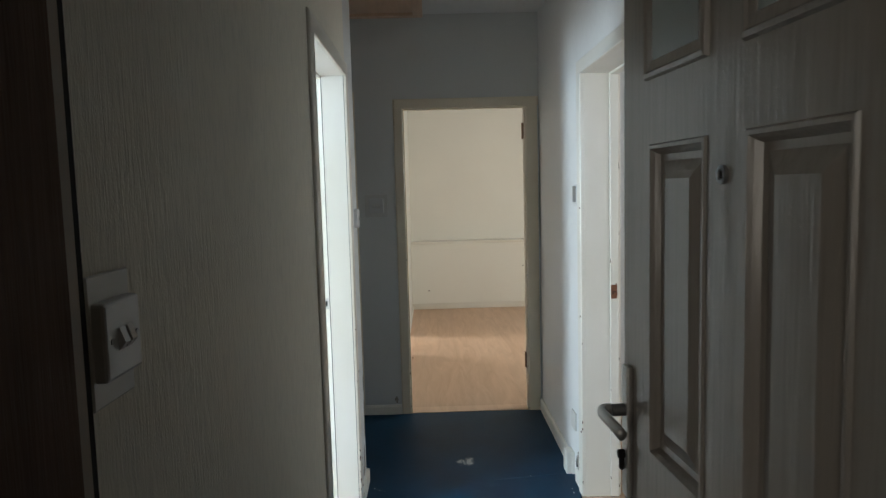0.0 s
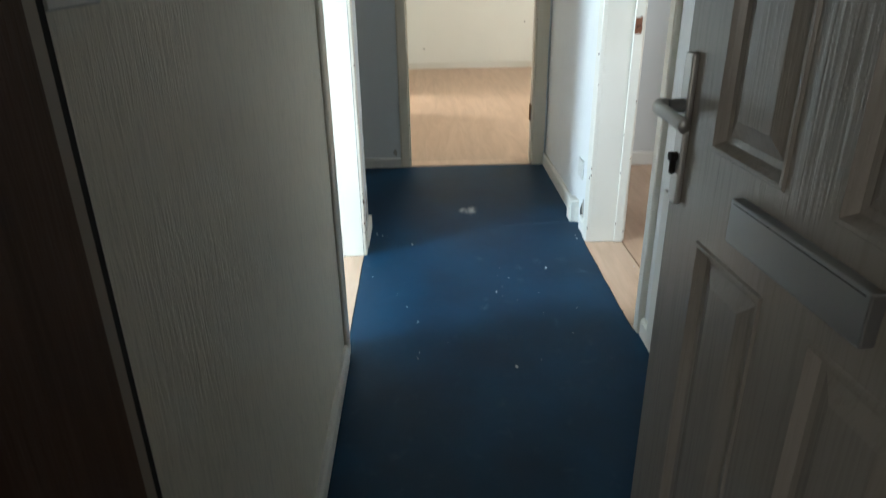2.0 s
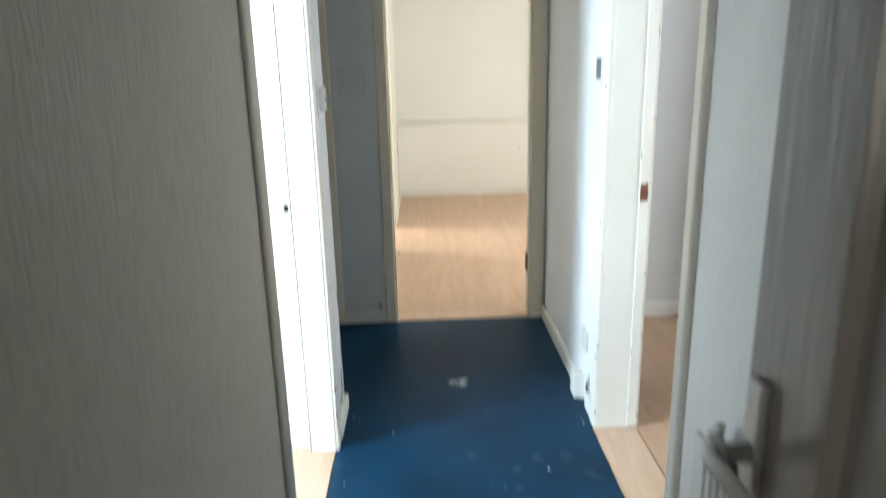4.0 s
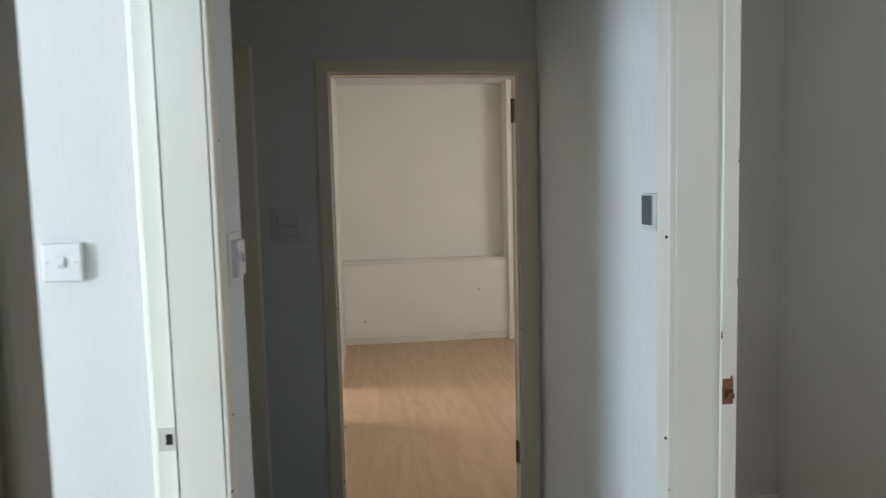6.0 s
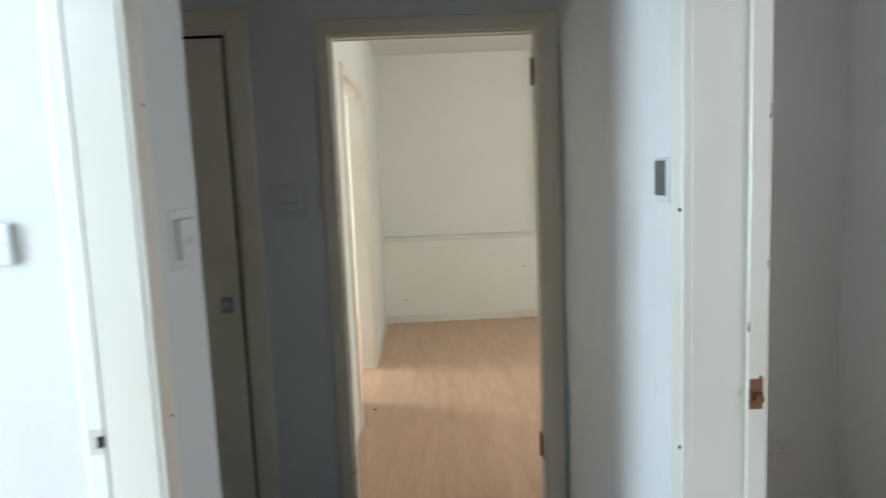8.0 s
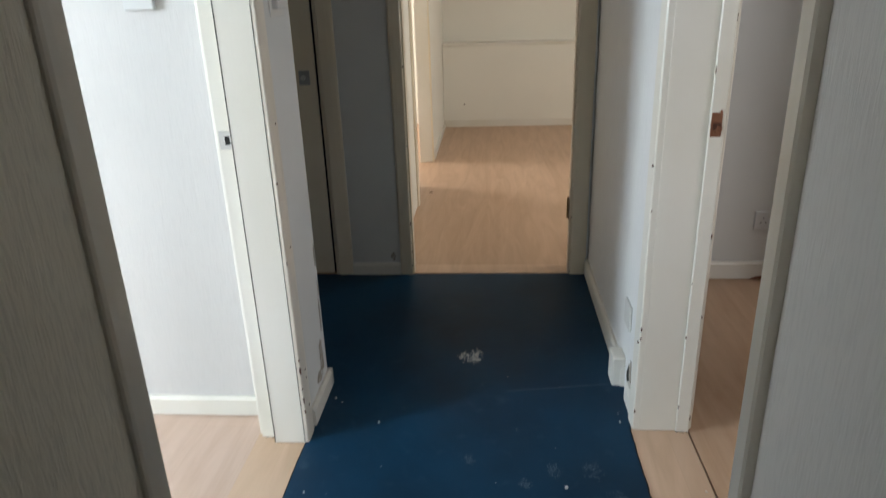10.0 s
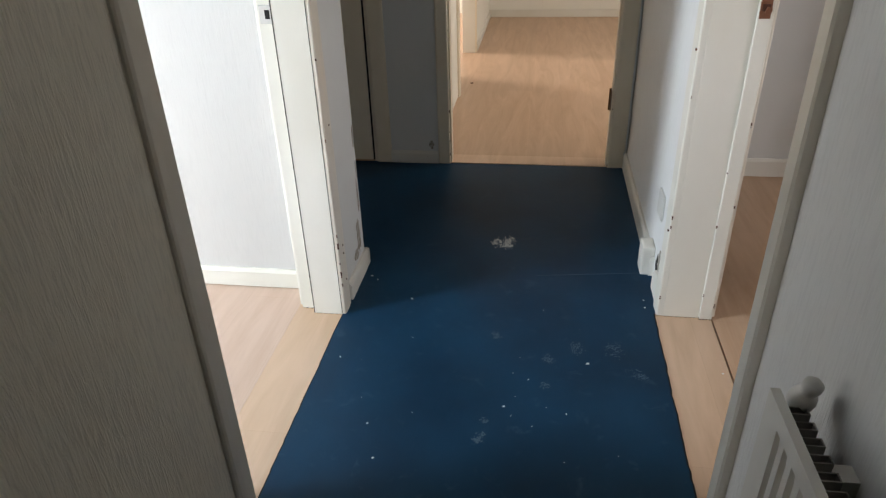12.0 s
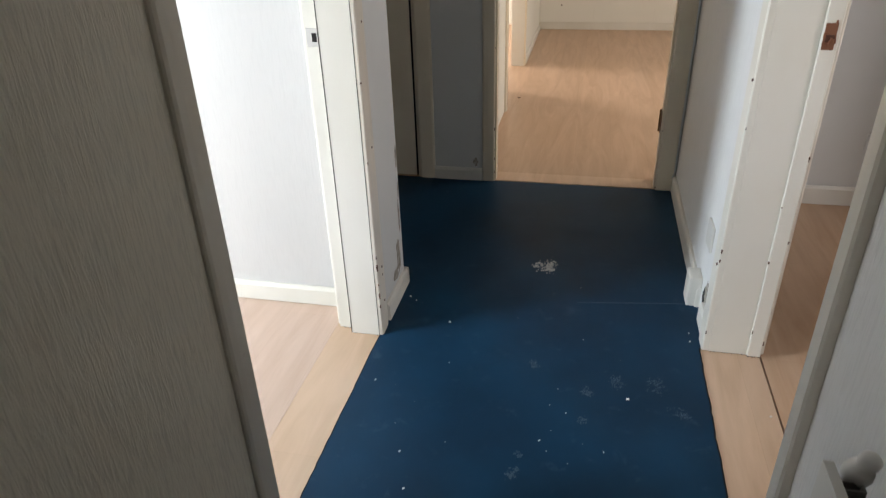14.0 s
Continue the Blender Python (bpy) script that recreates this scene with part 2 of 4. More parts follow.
def wall_along_x(bm, y0, y1, x0, x1, top, openings=()):
    at = x0
    for a, b, sill, head in sorted(openings):
        box(bm, at, a, y0, y1, 0, top)
        box(bm, a, b, y0, y1, head, top)
        if sill > 0:
            box(bm, a, b, y0, y1, 0, sill)
        at = b
    box(bm, at, x1, y0, y1, 0, top)
    return bm


# ---- the setting ----
TOP = 2.57
LX, RX = -0.205, 0.862          # hall faces of the long walls
FRONT = -3.74                   # inner face of the front wall
L_OPEN = (-2.1885, -1.305)       # left doorway
R_OPEN = (-2.083, -1.245)       # right doorway
HEAD = 2.005
END = -1.028                    # where the left wall stops at the recess
L_ROOM = -1.205                 # end wall of the left room
SIDE = -0.10                    # side wall of the far room

bm = wall_along_y(bmesh.new(), -0.354, LX, FRONT, L_OPEN[0], TOP)
box(bm, -0.354, LX, L_OPEN[0], L_OPEN[1], HEAD, TOP)
structure("wall_left", bm, PAPER, "off-white ribbed wallpaper wall beside the front door", "wall")
structure("wall_left_end", solid((-0.354, LX, L_OPEN[1], END, 0, TOP)), PLASTER_GREY, "smooth white painted wall end, peeling near the floor", "wall")
bm = wall_along_y(bmesh.new(), RX, 1.02, FRONT, 0.0, TOP, [(*R_OPEN, 0, HEAD)])
structure("wall_right", bm, PAPER_FINE, "white painted hall wall with faint ribs", "wall")
bm = wall_along_x(bmesh.new(), 0.0, 0.11, -1.3, 1.02, TOP, [(-1.15, -0.386, 0, 2.02), (-0.022, 0.79, 0, HEAD)])
structure("wall_far", bm, PLASTER_GREY, "white painted end wall of the hall", "wall")
structure("wall_recess", solid((-1.42, -1.3, END, 0.11, 0, TOP)), PLASTER, "plain white wall at the end of the recess", "wall")
structure("cupboard_back", solid((-1.3, -0.2, 0.42, 0.5, 0, TOP)), PLASTER, "plain cupboard back wall behind the closed door", "wall")
bm = wall_along_x(bmesh.new(), -3.98, FRONT, -3.7, 3.6, TOP, [(-0.25, 0.765, 0, 2.06)])
structure("wall_front", bm, PLASTER, "front wall with the entrance doorway in it", "wall")

# Left room
structure("wall_left_room_end", solid((-3.7, -0.354, L_ROOM, END, 0, TOP)), PAPER_WHITE, "bright white ribbed wallpaper wall", "wall")
bm = wall_along_y(bmesh.new(), -3.7, -3.5, FRONT, L_ROOM, TOP, [(-3.7, -2.2, 0.85, 2.15)])
structure("wall_left_room_window", bm, PLASTER, "outer wall of the left room with its window", "wall")
# Right room
structure("wall_right_room_end", solid((1.02, 2.08, -0.05, 0.11, 0, TOP)), PLASTER_GREY, "grey-white painted wall with a double socket", "wall")
structure("wall_right_room_return", solid((1.945, 2.03, -0.698, -0.05, 0, TOP)), PLASTER_GREY, "grey-white painted wall beside the fitted wardrobe", "wall")
structure("wall_right_room_outer", wall_along_y(bmesh.new(), 3.4, 3.6, FRONT, 0.11, TOP, [(-3.5, -2.4, 0.95, 2.15)]), PLASTER, "plain outer wall of the right room", "wall")
structure("wall_right_room_back", solid((2.08, 3.4, -0.05, 0.11, 0, TOP)), PLASTER, "plain wall behind the wardrobe", "wall")
# Far room and the room beside it
bm = wall_along_y(bmesh.new(), SIDE - 0.10, SIDE, 0.11, 4.25, TOP, [(1.17, 2.335, 0, 2.02)])
structure("wall_far_room_side", bm, ROOM_PAINT, "cream-white side wall with a doorway", "wall")
structure("wall_far_room_end", solid((-3.1, 3.2, 4.02, 4.25, 0, TOP)), ROOM_PAINT, "cream-white end wall above the boxed ledge", "wall")
structure("wall_far_room_pier", solid((1.555, 1.8, 3.75, 4.02, 0, TOP)), ROOM_PAINT, "cream-white pier at the end of the ledge", "wall")
# Unseen wall; its window opening is assumed, to go with the fill lamp.
bm = wall_along_y(bmesh.new(), 3.0, 3.2, 0.11, 4.02, TOP, [(0.5, 2.1, 0.85, 2.15)])
structure("wall_far_room_window", bm, ROOM_PAINT, "outer wall of the far room with an assumed window, out of view", "wall")
structure("wall_far_room_near", solid((1.02, 3.2, 0.11, 0.2, 0, TOP)), ROOM_PAINT, "plain near wall of the far room", "wall")
bm = wall_along_y(bmesh.new(), -3.2, -3.0, 1.64, 4.02, TOP, [(2.0, 3.3, 0.85, 2.15)])
structure("wall_side_room_window", bm, ROOM_PAINT, "outer wall of the side room with its window", "wall")
# Unseen wall, added to narrow the beam through the side doorway.
structure("wall_side_room_blocker", solid((-3.2, -0.2, 1.58, 1.64, 0, TOP)), ROOM_PAINT, "unseen added wall that narrows the light through the side doorway", "wall")

structure("ceiling", solid((-3.7, 3.6, -3.98, 4.25, TOP, TOP + 0.12)), CEILING, "flat white painted ceiling", "ceiling")
structure("landing_ceiling", solid((-1.6, 1.6, -6.4, -3.98, 2.5, 2.62)), LANDING, "dull landing ceiling outside the flat", "ceiling")
structure("landing_floor", solid((-1.6, 1.6, -6.4, -3.98, -0.12, -0.012)), LANDING_FLOOR, "dull landing floor outside the front door", "floor")
bm = solid((-1.7, -1.6, -6.4, -3.98, -0.1, 2.5), (1.6, 1.7, -6.4, -3.98, -0.1, 2.5))
wall_along_x(bm, -6.5, -6.4, -1.7, 1.7, 2.5, [(-1.5, -0.5, 1.0, 2.2)])
structure("landing_wall", bm, LANDING, "dim brown walls of the landing", "wall")

# Floors
def carpet_sheet(grow, top, seed):
    """The carpet, cut unevenly along the two side doorways."""
    bm = bmesh.new()
    rows = []
    ys = [-3.98 + 0.02 * k for k in range(int((3.98 + END) / 0.02) + 1)]
    for y in ys:
        wob = 0.004 * noise.noise((y * 7, seed, 0)) + 0.0025 * noise.noise((y * 38, seed, 3)) 
        wob_r = 0.006 * noise.noise((y * 5, seed, 9)) + 0.004 * noise.noise((y * 40, seed, 12))
        xl = LX + 0.002 + (wob - grow if L_OPEN[0] < y < L_OPEN[1] else 0)
        xr = 0.832 + wob_r + grow if R_OPEN[0] < y < R_OPEN[1] else RX
        rows.append([bm.verts.new((x, y, z)) for x in (xl, xr) for z in (top, -0.05)])
    for a, b in zip(rows, rows[1:]):
        bm.faces.new((a[0], a[2], b[2], b[0]))
        bm.faces.new((a[0], b[0], b[1], a[1]))
        bm.faces.new((a[2], a[3], b[3], b[2]))
    bm.faces.new((rows[0][0], rows[0][1], rows[0][3], rows[0][2]))
    y = ys[-1]
    far = [bm.verts.new((x, -0.004, z)) for x in (LX + 0.002, RX) for z in (top, -0.05)]
    last = rows[-1]
    bm.faces.new((last[0], last[2], far[2], far[0]))
    side = [bm.verts.new((x, q, top)) for x, q in ((-1.3, END + 0.012), (LX + 0.002, END + 0.012), (LX + 0.002, -0.004), (-1.3, -0.004))]
    bm.faces.new(side)
    return bm


structure("floor_carpet", carpet_sheet(0.0, 0.006, 1.0), CARPET, "worn dark blue carpet with dust and paint specks", "carpet")
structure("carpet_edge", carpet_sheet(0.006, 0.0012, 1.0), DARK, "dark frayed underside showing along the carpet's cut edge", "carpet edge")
structure("floor_left_room", solid((-3.5, -0.3704, FRONT, L_ROOM, -0.05, 0.001)), LAMINATE_PALE, "pale pinkish laminate floor", "floor")
structure("floor_right_room", solid((1.022, 3.4, FRONT, -0.05, -0.05, 0.001)), LAMINATE, "warm brown laminate floor", "floor")
structure("floor_far_room", solid((-3.0, 3.0, 0.11, 4.02, -0.05, 0.006)), LAMINATE, "warm beech laminate floor with faint grain", "floor")
structure("threshold_left", solid((-0.370, LX + 0.012, L_OPEN[0], L_OPEN[1], -0.05, 0.0008)), THRESHOLD, "beech threshold board in the left doorway", "threshold")
structure("threshold_right", solid((0.82, 1.016, R_OPEN[0], R_OPEN[1], -0.05, 0.0008)), THRESHOLD, "beech threshold board in the right doorway", "threshold")
structure("threshold_far", solid((-0.022, 0.79, -0.003, 0.109, -0.05, 0.009), bevel=0.002), THRESHOLD, "beech threshold strip in the far doorway", "threshold")


def skirting(name, a, b, inward, height, mat=SKIRT, depth=0.016, label="low painted skirting board, chipped along the top"):
    """A skirting board along the floor from a to b, standing proud towards inward."""
    a, b, n = Vector((*a, 0)), Vector((*b, 0)), Vector((*inward, 0)).normalized()
    section = [(0, 0.004), (depth, 0.004), (depth, height - 0.012), (depth * 0.55, height), (0, height)]
    bm = sweep(bmesh.new(), [(a, n, Vector((0, 0, 1))), (b, n, Vector((0, 0, 1)))], section)
    return structure(name, bm, mat, label, "skirting")


skirting("baseboard_left_near", (LX, FRONT + 0.10), (LX, -2.235), (1, 0), 0.07)
skirting("baseboard_left_far", (LX, -1.276), (LX, END + 0.012), (1, 0), 0.072)
skirting("baseboard_left_end", (LX + 0.016, END), (-1.28, END), (0, 1), 0.072)
skirting("baseboard_far_left", (-0.309, 0), (-0.068, 0), (0, -1), 0.068)
skirting("baseboard_right_far", (RX, -1.02), (RX, -0.01), (-1, 0), 0.085)
skirting("baseboard_right_mid", (RX, -1.19), (RX, -1.095), (-1, 0), 0.075)
skirting("baseboard_right_near", (RX, FRONT), (RX, -2.118), (-1, 0), 0.075)
skirting("baseboard_left_room", (-0.352, L_ROOM), (-3.5, L_ROOM), (0, -1), 0.075, GLOSS_WHITE)
skirting("baseboard_right_room", (1.03, -0.05), (1.945, -0.05), (0, -1), 0.09, GLOSS_WHITE)
skirting("baseboard_far_room", (SIDE, 2.40), (SIDE, 3.79), (1, 0), 0.05, GLOSS_WHITE)
skirting("baseboard_far_room_pier", (1.555, 3.75), (1.8, 3.75), (0, -1), 0.05, GLOSS_WHITE)


# ---- doorways ----
def door_lining(name, m, width, head, depth, mat, label, stop=True, rebate=0.04, proud=False, dirty=True, far_board=0.012):
    """Lining, stops and architraves of an opening. Own axes: x across the opening, y into the wall, z up; the hall face at y = 0."""
    t = thing(name, m, label, "door frame", kind="structure")
    lin = 0.012
    for k, (a, b) in enumerate(((0, lin), (width - lin, width))):
        part("jamb", solid((a, b, 0, depth, 0.006, head), bevel=0.0015), mat, t)
    part("head", solid((lin, width - lin, 0, depth, head - lin, head), bevel=0.0015), mat, t)
    if proud:
        # A planted board makes up the hall side; the room side stands further in, with a dark joint between.
        s, more, at = 0.012, 0.021, depth - rebate
        for a, b, c, d in ((lin, lin + s, lin, lin + more), (width - lin - far_board, width - lin, width - lin - more, width - lin)):
            part("lining_board", solid((a, b, 0.0, at, 0.003, head - lin), bevel=0.001), mat, t)
            part("door_stop", solid((c, d, at, depth, 0.004, head - lin), bevel=0.002), mat, t)
        # dirty: dark strips for the joints, with shade drawn in at the step.
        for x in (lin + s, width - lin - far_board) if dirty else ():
            part("joint", solid((x - 0.0008, x + 0.0008, at - 0.0024, at, 0.006, head - lin - s)), DARK, t, "dark line drawn for joint and step shade")
            part("joint", solid((x - 0.0006, x + 0.0006, -0.0004, 0.0010, 0.006, head - lin - s)), DARK, t, "dark line drawn for joint and step shade")
        part("lining_board", solid((lin + s, width - lin - far_board, 0.0, at, head - lin - s, head - lin), bevel=0.001), mat, t)
        part("door_stop", solid((lin + more, width - lin - more, at, depth, head - lin - more, head - lin), bevel=0.002), mat, t)
    elif stop:
        s = 0.012
        for a, b in ((lin, lin + s), (width - lin - s, width - lin)):
            part("door_stop", solid((a, b, 0.0, depth - rebate, 0.006, head - lin), bevel=0.0015), mat, t)
        # Dark strip stands for the crack and the shadow at the stop's step.
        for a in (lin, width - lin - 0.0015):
            part("joint", solid((a, a + 0.0015, depth - rebate, depth - rebate + 0.0025, 0.006, head - lin)), DARK, t, "dark line drawn for joint and step shade")
        part("door_stop", solid((lin + s, width - lin - s, 0.0, depth - rebate, head - lin - s, head - lin), bevel=0.0015), mat, t)
    return t


def architrave(t, width, head, face, out, mat, wide=0.075, wide_right=None, flat=False, left=True, right=True, set_back=-0.016, far_back=None):
    """Moulded boards round the opening: face is the wall's face, out the way they stand proud (-1 or 1)."""
    far_back = set_back if far_back is None else far_back
    profile = [(0, 0), (0, 0.009), (0.0015, 0.012), (0.005, 0.0135), (wide * 0.55, 0.0135), (wide - 0.010, 0.012), (wide - 0.003, 0.009), (wide, 0.005), (wide, 0)]
    if flat:
        profile = [(0, 0), (0, 0.016), (0.003, 0.020), (wide - 0.005, 0.022), (wide, 0.017), (wide, 0)]
    z0, ratio = 0.005, (wide_right or wide) / wide
    for side, ok in ((-1, left), (1, right)):
        if not ok:
            continue
        x = -set_back if side < 0 else width + far_back
        bm = bmesh.new()
        rings = []
        for top in (False, True):
            ring = []
            for s, d in profile:
                ring.append(bm.verts.new((x + side * s * (ratio if side > 0 else 1), face + out * d, z0 if not top else head + set_back + s)))
            rings.append(ring)
        n = len(profile)
        for k in range(n):
            bm.faces.new((rings[0][k], rings[0][(k + 1) % n], rings[1][(k + 1) % n], rings[1][k]))
        bm.faces.new(rings[0])
        bm.faces.new(rings[1][::-1])
        part("architrave", bm, mat, t)
    bm = bmesh.new()
    rings = []
    for side in (-1, 1):
        x = -set_back if side < 0 else width + far_back
        rings.append([bm.verts.new((x + side * s * (ratio if side > 0 else 1), face + out * d, head + set_back + s)) for s, d in profile])
    n = len(profile)
    for k in range(n):
        bm.faces.new((rings[0][k], rings[0][(k + 1) % n], rings[1][(k + 1) % n], rings[1][k]))
    bm.faces.new(rings[0])
    bm.faces.new(rings[1][::-1])
    part("architrave", bm, mat, t)


def turned(x, y, deg):
    return pose(x, y, 0, 0, 0, deg)


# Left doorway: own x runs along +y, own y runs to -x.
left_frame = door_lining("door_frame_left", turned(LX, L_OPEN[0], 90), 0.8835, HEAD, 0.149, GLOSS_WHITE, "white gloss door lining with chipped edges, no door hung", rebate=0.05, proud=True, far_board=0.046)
architrave(left_frame, 0.8835, HEAD, 0.0, -1, GLOSS_IVORY, wide=0.064, wide_right=0.080, set_back=-0.0235, far_back=-0.0575)
architrave(left_frame, 0.8835, HEAD, 0.149, 1, GLOSS_WHITE)
# Right doorway: own x runs along -y, own y runs to +x.
right_frame = door_lining("door_frame_right", turned(RX, R_OPEN[1], -90), 0.838, HEAD, 0.155, GLOSS_WHITE, "cream gloss door lining with a splintered latch recess", proud=True, dirty=False)
architrave(right_frame, 0.838, HEAD, 0.0, -1, GLOSS_WHITE, wide=0.062, wide_right=0.05, flat=True, set_back=-0.0235)
architrave(right_frame, 0.838, HEAD, 0.155, 1, GLOSS_WHITE)
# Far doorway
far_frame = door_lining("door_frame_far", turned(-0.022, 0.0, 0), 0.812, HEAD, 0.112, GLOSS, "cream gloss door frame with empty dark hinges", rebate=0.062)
architrave(far_frame, 0.812, HEAD, 0.0, -1, GLOSS, wide=0.06, wide_right=0.084)
architrave(far_frame, 0.812, HEAD, 0.112, 1, GLOSS_WHITE)
# Cupboard doorway in the end wall
cup_frame = door_lining("door_frame_cupboard", turned(-1.15, 0.0, 0), 0.764, 2.02, 0.112, GLOSS, "cream gloss frame round the cupboard door", stop=False)
architrave(cup_frame, 0.764, 2.02, 0.0, -1, GLOSS, wide=0.075, set_back=0.003)
# Doorway from the far room to the side room
side_frame = door_lining("door_frame_side", turned(SIDE, 1.17, 90), 1.165, 2.02, 0.1, GLOSS_WHITE, "cream gloss lining of the side doorway", stop=False)
architrave(side_frame, 1.165, 2.02, 0.0, -1, GLOSS, wide=0.06, set_back=-0.008)


def hinge(parent, x, y, z, side):
    """A butt hinge leaf let into the jamb, with its knuckle."""
    h = part("hinge", solid((x, x + side * 0.003, y, y + 0.034, z, z + 0.10), bevel=0.0006), BRASS, parent, "dark tarnished hinge")
    part("knuckle", rod(bmesh.new(), (x + side * 0.005, y + 0.036, z - 0.002), (x + side * 0.005, y + 0.036, z + 0.102), 0.005, sides=10), BRASS, h)


hinge(far_frame, 0.788, 0.012, 0.284, -1)
hinge(far_frame, 0.788, 0.012, 1.786, -1)

# Splintered latch recess in the right jamb
rec = part("latch_recess", solid((0.0325, 0.0345, 0.118, 0.146, 0.955, 1.02), bevel=0.0008), RAW_WOOD, right_frame, "torn bare wood round the latch")
bm = bmesh.new()
rs = random.Random(4)
for k in range(13):
    z, y = 0.952 + rs.random() * 0.066, 0.114 + rs.random() * 0.03
    h, w = 0.004 + rs.random() * 0.012, 0.0015 + rs.random() * 0.0035
    box(bm, 0.032, 0.034 + rs.random() * 0.009, y, y + w, z, z + h)
part("splinter", bm, RAW_WOOD, rec)
part("keep", solid((0.033, 0.0375, 0.122, 0.142, 0.975, 0.992)), RUST, rec)
# Strike plate in the left far jamb
sp = part("strike_plate", solid((0.8487, 0.8510, 0.106, 0.142, 0.955, 1.005), bevel=0.0008), STEEL, left_frame, "small steel strike plate")
part("hole", solid((0.8480, 0.8488, 0.112, 0.126, 0.968, 0.992)), DARK, sp)

# Screws and chips in the architraves
def screw(parent, x, y, z, r=0.004):
    part("screw", rod(bmesh.new(), (x, y + 0.002, z), (x, y - 0.002, z), r, sides=10), RUST, parent)


for z in (1.376, 0.873, 0.32):
    screw(right_frame, 0.017, -0.0215, z)
for z in (1.62, 1.02, 0.66, 0.25, 0.22, 0.12):
    screw(left_frame, 0.868, -0.0130, z, 0.0035)

# ---- cupboard door ----
cup = thing("cupboard_door", pose(-1.143, 0.001, 0.012), "closed flat cream cupboard door with a small lock", "door")
part("leaf", solid((0, 0.734, 0, 0.035, 0, 1.985), bevel=0.002), GLOSS, cup)
# Dark strip fills the open gap, its shade put in as colour.
part("gap", solid((0.7345, 0.7445, 0.004, 0.03, 0, 1.985), (0, 0.7445, 0.004, 0.03, 1.9855, 1.9955)), DARK, cup, "dark strip set into the gap round the closed leaf for its shade")
lk = part("lock", solid((0.655, 0.705, -0.003, 0.0, 0.94, 1.005), bevel=0.001), STEEL_DULL, cup, "small dull metal lock plate")
part("knob", rod(bmesh.new(), (0.676, -0.002, 0.972), (0.676, -0.022, 0.972), 0.011, 0.009), STEEL, lk)


# ---- front door ----
frame_t = thing("front_door_frame", pose(0, 0, 0), "dark stained timber front door frame", "door frame", kind="structure")
part("jamb", solid((-0.25, -0.19, -3.978, -3.695, 0.0, 2.06), bevel=0.003), DARKWOOD, frame_t)
part("jamb", solid((0.645, 0.765, -3.978, -3.848, 0.0, 2.06), bevel=0.003), DARKWOOD, frame_t)
part("head", solid((-0.19, 0.645, -3.978, -3.80, 2.025, 2.06), bevel=0.003), DARKWOOD, frame_t)
part("sill", solid((-0.19, 0.645, -3.978, -3.82, 0.0, 0.014), bevel=0.003), STEEL_DULL, frame_t, "worn metal threshold")
part("weather_strip", solid((-0.204, -0.196, -3.695, -3.667, 0.0, 2.04), bevel=0.002), BRUSHED, frame_t, "pale worn weather strip")
part("shadow_gap", solid((-0.204, -0.2015, -3.667, -3.648, 0.0, 2.06)), DARK, frame_t)

DOOR_ANGLE = -86
front_door = thing("front_door", pose(0.6326, -3.8446, 0.016, 0, 0, DOOR_ANGLE), "moulded grey-white panelled front door standing ajar", "door")
DW, DH, DT = 0.80, 2.0, 0.044


def panelled_leaf(bm, width, height, thick, panels, face_y):
    """A leaf from x=-width to 0 whose face at face_y carries sunk, raised panels: (x0, x1, z0, z1)."""
    xs = sorted({-width, 0.0, *[p[0] for p in panels], *[p[1] for p in panels]})
    zs = sorted({0.0, height, *[p[2] for p in panels], *[p[3] for p in panels]})
    for a, b in zip(xs, xs[1:]):
        for c, d in zip(zs, zs[1:]):
            inside = any(p[0] <= a and b <= p[1] and p[2] <= c and d <= p[3] for p in panels)
            if inside:
                continue
            v = [bm.verts.new(q) for q in ((a, face_y, c), (b, face_y, c), (b, face_y, d), (a, face_y, d))]
            bm.faces.new(v)
    steps = [(0.0, 0.0), (0.003, -0.004), (0.009, -0.004), (0.014, 0.003), (0.019, 0.012), (0.030, 0.013), (0.060, 0.002), (0.063, 0.002)]
    for x0, x1, z0, z1 in panels:
        rings = []
        for s, d in steps:
            rings.append([bm.verts.new(q) for q in ((x0 + s, face_y + d, z0 + s), (x1 - s, face_y + d, z0 + s), (x1 - s, face_y + d, z1 - s), (x0 + s, face_y + d, z1 - s))])
        for r, q in zip(rings, rings[1:]):
            for k in range(4):
                bm.faces.new((r[k], r[(k + 1) % 4], q[(k + 1) % 4], q[k]))
        bm.faces.new(rings[-1])
    back = face_y + thick
    p = [bm.verts.new(q) for q in ((-width, back, 0), (0, back, 0), (0, back, height), (-width, back, height))]
    bm.faces.new(p)
    f = [(-width, face_y, 0), (0, face_y, 0), (0, face_y, height), (-width, face_y, height)]
    fv = [bm.verts.new(q) for q in f]
    for k in range(4):
        bm.faces.new((fv[k], fv[(k + 1) % 4], p[(k + 1) % 4], p[k]))
    bmesh.ops.remove_doubles(bm, verts=bm.verts[:], dist=0.0001)
    return bm


